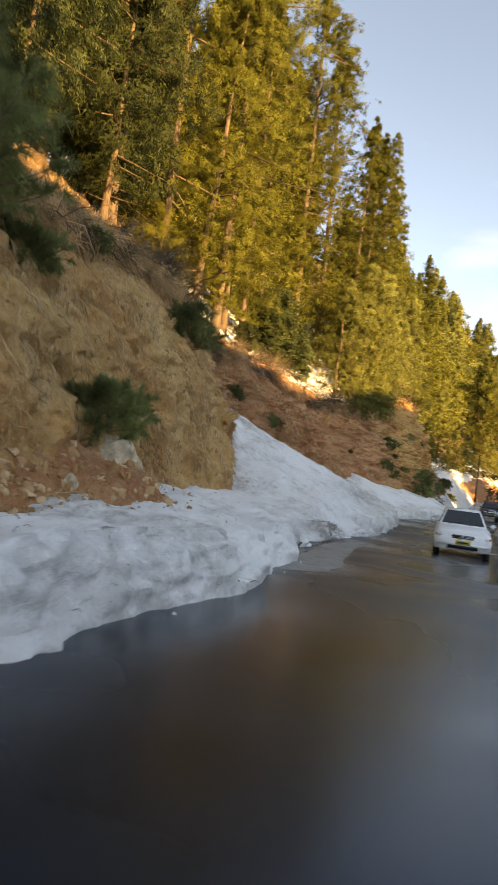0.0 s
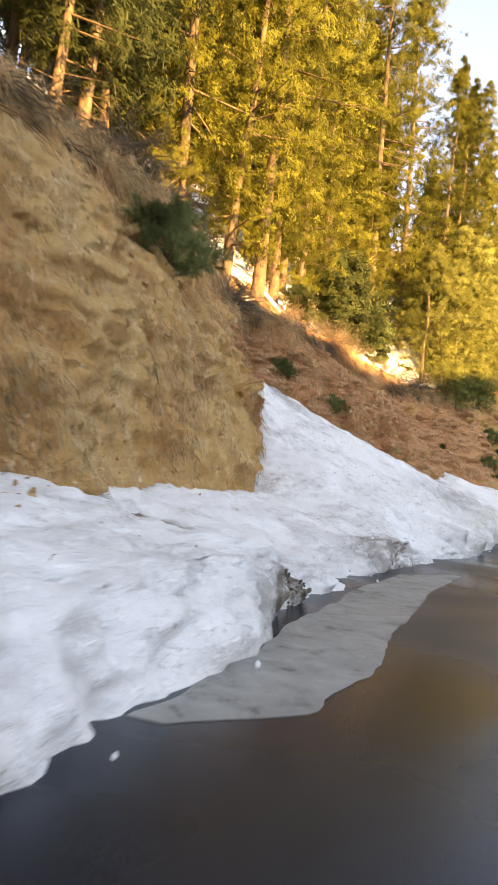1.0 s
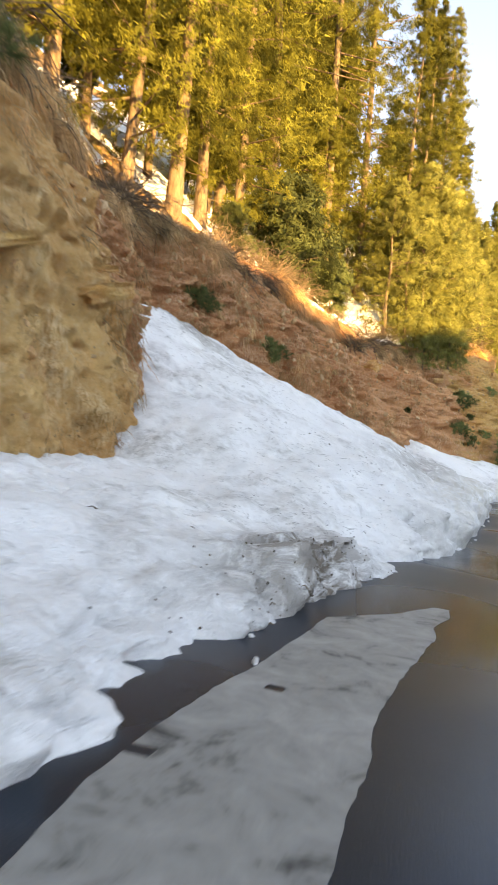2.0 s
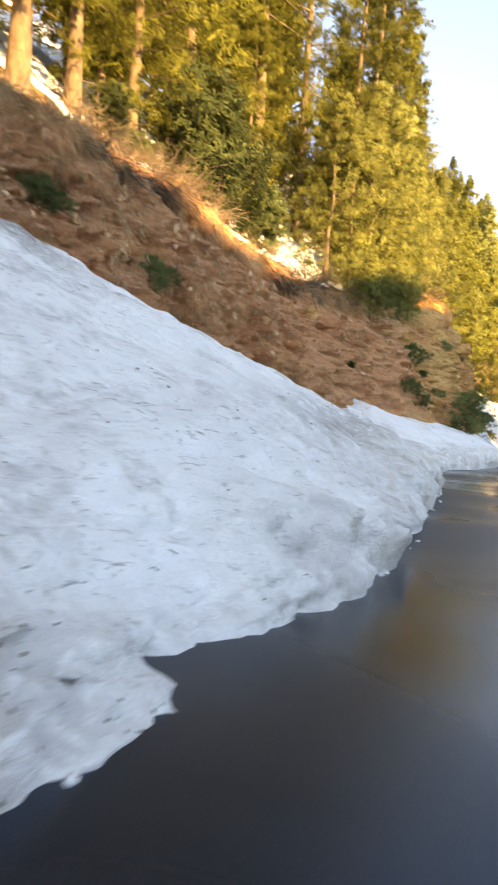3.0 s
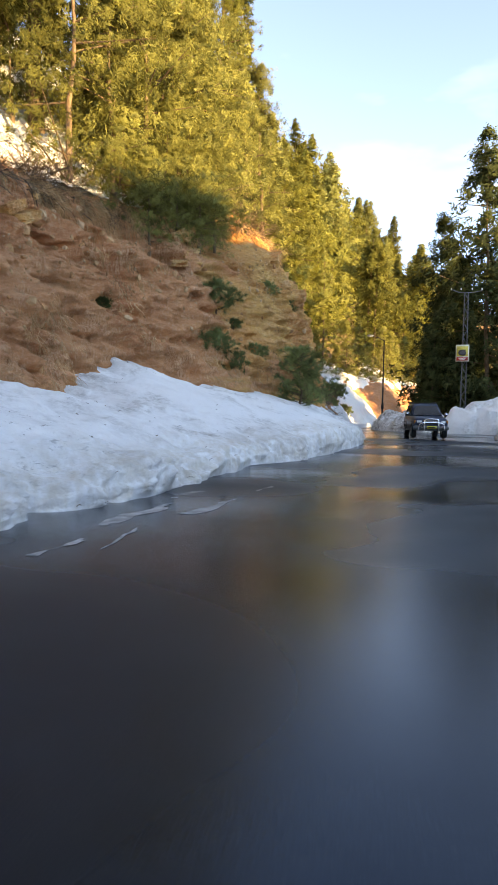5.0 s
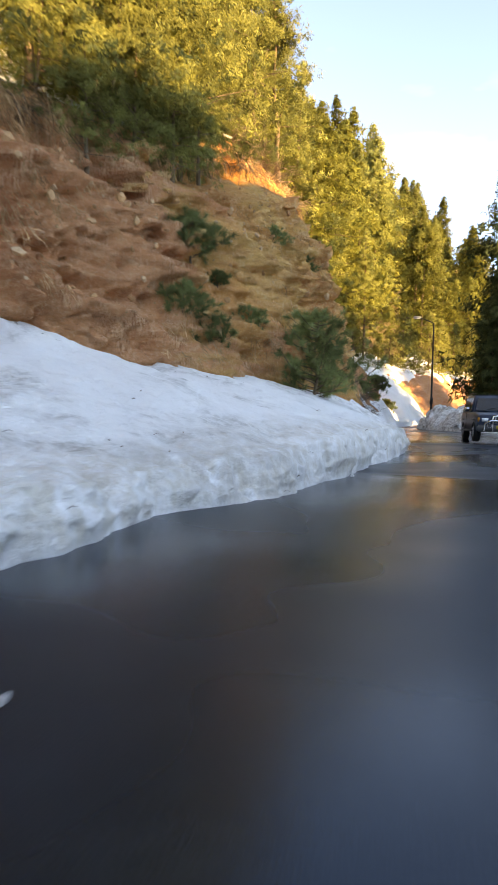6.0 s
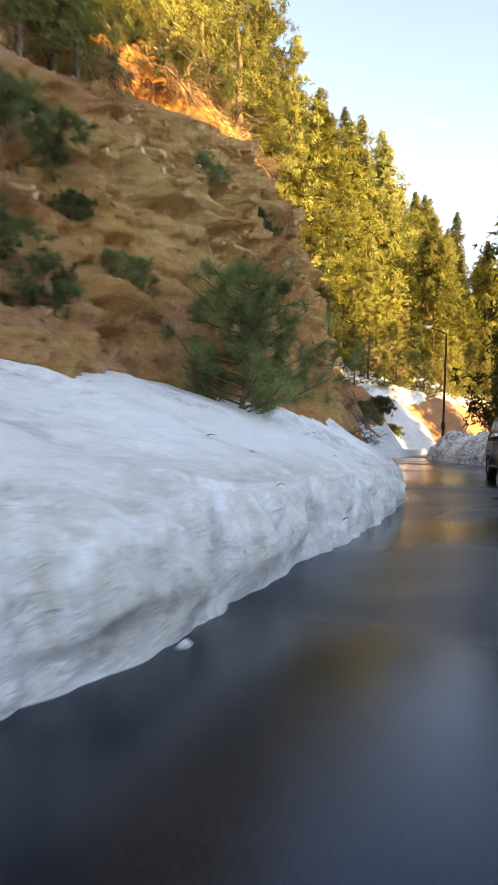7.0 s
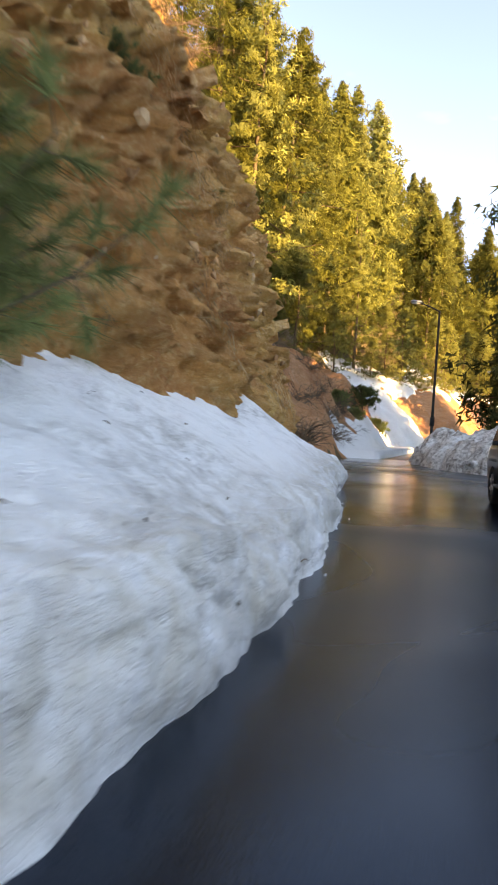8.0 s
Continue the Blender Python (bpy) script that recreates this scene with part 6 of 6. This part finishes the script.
def off_road_car(x, y, z, turn):
    """Front towards -y; 1.78 m wide, 4.7 m long, 1.86 m high."""
    car = new("off_road_car")
    car.matrix_basis = pose(x, y, z, 0, 0, turn)

    def sec(yy, half, zlo, zhi, top):
        return [(-half, yy, zlo), (half, yy, zlo), (half + .02, yy, (zlo + zhi) * .5), (half, yy, zhi - .1), (top, yy, zhi), (-top, yy, zhi), (-half, yy, zhi - .1), (-half - .02, yy, (zlo + zhi) * .5)]
    loft([sec(-2.28, .74, .48, .92, .68), sec(-2.15, .82, .42, 1.02, .74), sec(-1.1, .85, .42, 1.12, .76), sec(-0.85, .86, .42, 1.14, .78), sec(1.9, .86, .42, 1.14, .80), sec(2.3, .82, .46, 1.12, .78)], BLUE, "body", car)
    cab = loft([[(-.80, -0.88, 1.12), (.80, -0.88, 1.12), (.60, -0.18, 1.74), (-.60, -0.18, 1.74)], [(-.82, -0.1, 1.12), (.82, -0.1, 1.12), (.64, 0.1, 1.80), (-.64, 0.1, 1.80)],
                [(-.82, 2.0, 1.12), (.82, 2.0, 1.12), (.64, 1.95, 1.80), (-.64, 1.95, 1.80)], [(-.80, 2.26, 1.12), (.80, 2.26, 1.12), (.62, 2.1, 1.74), (-.62, 2.1, 1.74)]], BLUE, "cabin", car)

    pane("windscreen", [(-.70, -0.83, 1.19), (.70, -0.83, 1.19), (.55, -0.27, 1.68), (-.55, -0.27, 1.68)], cab)
    for sx in (-1, 1):
        for y0, y1, t0, t1 in ((-0.45, 0.42, 0.0, 0.40), (0.52, 1.22, 0.52, 1.20), (1.32, 2.02, 1.32, 1.92)):
            pts = [(sx * .812, y0, 1.2), (sx * .812, y1, 1.2), (sx * .672, t1, 1.70), (sx * .672, t0, 1.70)]
            pane("side_window", pts if sx > 0 else pts[::-1], cab)
        wheel(car, sx * .76, -1.45)
        wheel(car, sx * .76, 1.40)
        part("wheel_arch", box_bm((0.10, 1.0, 0.14), (sx * .855, -1.45, 0.84), 0.05, 3, (1, .7)), CLADDING, car)
        part("wheel_arch", box_bm((0.10, 1.0, 0.14), (sx * .855, 1.40, 0.84), 0.05, 3, (1, .7)), CLADDING, car)
        part("side_step", box_bm((0.14, 1.7, 0.06), (sx * .88, 0, 0.40), 0.02), CLADDING, car)
        part("door_line", box_bm((0.012, 0.014, 0.62), (sx * .882, 0.46, 0.80)), DARK, car)
        part("headlight", box_bm((0.30, 0.10, 0.20), (sx * .58, -2.235, 0.83), 0.035, 3), HEADLIGHT, car, "clear headlight")
        part("indicator", box_bm((0.10, 0.12, 0.17), (sx * .78, -2.18, 0.83), 0.02), AMBER, car, "amber indicator")
        part("mirror", box_bm((0.22, 0.12, 0.17), (sx * 1.0, -0.55, 1.24), 0.04, 3), CHROME, car, "bright door mirror")
        tube_part("fog_lamp", [(sx * .45, -2.44, .62), (sx * .45, -2.49, .62), (sx * .45, -2.52, .62)], [0.07, 0.085, 0.075], 12, HEADLIGHT, car)
        tube_part("roof_rail", [(sx * .58, 0.1, 1.86), (sx * .60, 1.0, 1.90), (sx * .58, 1.9, 1.86)], [0.022] * 3, 6, DARK, car)
    part("front_bumper", box_bm((1.72, 0.26, 0.26), (0, -2.28, 0.52), 0.06, 3), CLADDING, car)
    grille = part("grille", box_bm((0.78, 0.06, 0.20), (0, -2.275, 0.84), 0.02), DARK, car)
    for k in range(7):
        part("grille_bar", box_bm((0.03, 0.03, 0.18), (-0.33 + 0.11 * k, -2.31, 0.84), 0.006), CHROME, grille, "chrome bar")
    tube_part("bull_bar", [(-.62, -2.46, .42), (-.60, -2.5, .70), (-.40, -2.52, .80), (.40, -2.52, .80), (.60, -2.5, .70), (.62, -2.46, .42)], [0.032] * 6, 8, CHROME, car, "chrome bull bar")
    tube_part("bull_bar", [(-.34, -2.48, .40), (-.34, -2.52, .62), (-.32, -2.5, .96), (0, -2.48, .99), (.32, -2.5, .96), (.34, -2.52, .62), (.34, -2.48, .40)], [0.03] * 7, 8, CHROME, car, "chrome bull bar")
    plate = part("number_plate", box_bm((0.46, 0.02, 0.13), (0, -2.56, 0.56), 0.005), PLATE, car, "yellow plate")
    part("text_bar", box_bm((0.34, 0.008, 0.05), (0, -2.575, 0.56)), DARK, plate)
    part("roof", box_bm((1.28, 1.9, 0.05), (0, 1.0, 1.80), 0.02, 2), BLUE, car)
    for k in (-1, 1):
        tube_part("wiper", [(k * .3 - .15, -0.86, 1.20), (k * .3 + .12, -0.80, 1.25), (k * .3 + .3, -0.72, 1.31)], [0.01] * 3, 4, DARK, car)
    return tagged(car, "dusty dark blue off-road car with chrome bull bar", "car")


cx, cy = place(70.0, -1.68)
off_road_car(float(cx), float(cy), float(GRADE(70.0)), -16)


# ---- the white saloon on the first stretch ----
WHITE = plain("white_car_paint", (0.78, 0.79, 0.80), 0.25, 0.0, 0.5, 0.05)


def saloon_car(x, y, z, turn):
    """Front towards -y; 1.70 m wide, 4.4 m long, 1.46 m high."""
    car = new("saloon_car")
    car.matrix_basis = pose(x, y, z, 0, 0, turn)

    def sec(yy, half, zlo, zhi, top):
        return [(-half, yy, zlo), (half, yy, zlo), (half + .03, yy, zlo * .45 + zhi * .55), (half - .02, yy, zhi - .08), (top, yy, zhi), (-top, yy, zhi), (-half + .02, yy, zhi - .08), (-half - .03, yy, zlo * .45 + zhi * .55)]
    loft([sec(-2.20, .62, .28, .62, .50), sec(-2.08, .76, .22, .72, .62), sec(-1.75, .82, .20, .80, .66), sec(-0.95, .83, .20, .92, .68), sec(0.2, .83, .20, .95, .70), sec(1.5, .83, .20, .96, .70), sec(2.05, .80, .24, .95, .68), sec(2.2, .72, .32, .82, .60)], WHITE, "body", car)
    cab = loft([[(-.72, -1.0, .90), (.72, -1.0, .90), (.70, -0.96, .93), (-.70, -0.96, .93)], [(-.74, -0.2, .92), (.74, -0.2, .92), (.54, -0.12, 1.40), (-.54, -0.12, 1.40)],
                [(-.75, 0.6, .92), (.75, 0.6, .92), (.56, 0.6, 1.46), (-.56, 0.6, 1.46)], [(-.74, 1.2, .93), (.74, 1.2, .93), (.53, 1.1, 1.40), (-.53, 1.1, 1.40)],
                [(-.70, 1.85, .93), (.70, 1.85, .93), (.66, 1.80, .96), (-.66, 1.80, .96)]], WHITE, "cabin", car)
    pane("windscreen", [(-.64, -0.90, .965), (.64, -0.90, .965), (.50, -0.19, 1.375), (-.50, -0.19, 1.375)], cab)
    pane("rear_window", [(.60, 1.70, 1.00), (-.60, 1.70, 1.00), (-.48, 1.16, 1.375), (.48, 1.16, 1.375)], cab)
    for sx in (-1, 1):
        for y0, y1, t0, t1 in ((-0.62, 0.38, -0.06, 0.40), (0.46, 1.28, 0.48, 1.04)):
            pts = [(sx * .742, y0, .98), (sx * .748, y1, .98), (sx * .582, t1, 1.38), (sx * .582, t0, 1.36)]
            pane("side_window", pts if sx > 0 else pts[::-1], cab)
        wheel(car, sx * .74, -1.36, 0.80)
        wheel(car, sx * .74, 1.28, 0.80)
        part("headlight", box_bm((0.34, 0.16, 0.15), (sx * .58, -2.09, 0.63), 0.05, 3, (.8, .6)), HEADLIGHT, car, "clear headlight")
        part("indicator", box_bm((0.06, 0.16, 0.08), (sx * .77, -2.0, 0.63), 0.02), AMBER, car, "amber indicator")
        part("mirror", box_bm((0.18, 0.10, 0.13), (sx * .92, -0.62, 1.0), 0.04, 3), WHITE, car)
        part("door_line", box_bm((0.010, 0.012, 0.55), (sx * .862, 0.42, 0.62)), DARK, car)
        tube_part("fog_lamp", [(sx * .60, -2.13, .36), (sx * .60, -2.17, .36), (sx * .60, -2.19, .36)], [0.05, 0.06, 0.055], 12, HEADLIGHT, car)
    part("front_bumper", box_bm((1.52, 0.22, 0.24), (0, -2.12, 0.40), 0.08, 3), WHITE, car)
    part("lower_grille", box_bm((0.86, 0.04, 0.12), (0, -2.225, 0.33), 0.02), DARK, car)
    grille = part("grille", box_bm((0.66, 0.05, 0.13), (0, -2.19, 0.61), 0.03), DARK, car)
    for k in range(3):
        part("grille_bar", box_bm((0.60, 0.02, 0.014), (0, -2.222, 0.57 + 0.04 * k)), CHROME, grille, "chrome bar")
    plate = part("number_plate", box_bm((0.42, 0.02, 0.12), (0, -2.245, 0.46), 0.005), PLATE, car, "yellow plate")
    part("text_bar", box_bm((0.30, 0.008, 0.045), (0, -2.258, 0.46)), DARK, plate)
    for k in (-1, 1):
        tube_part("wiper", [(k * .3 - .15, -0.97, .95), (k * .3 + .12, -0.88, 1.0), (k * .3 + .28, -0.76, 1.07)], [0.009] * 3, 4, DARK, car)
    return tagged(car, "white saloon car on the wet road", "car")


cx, cy = place(23.4, -2.1)
saloon_car(float(cx), float(cy), float(GRADE(23.4)), -16)
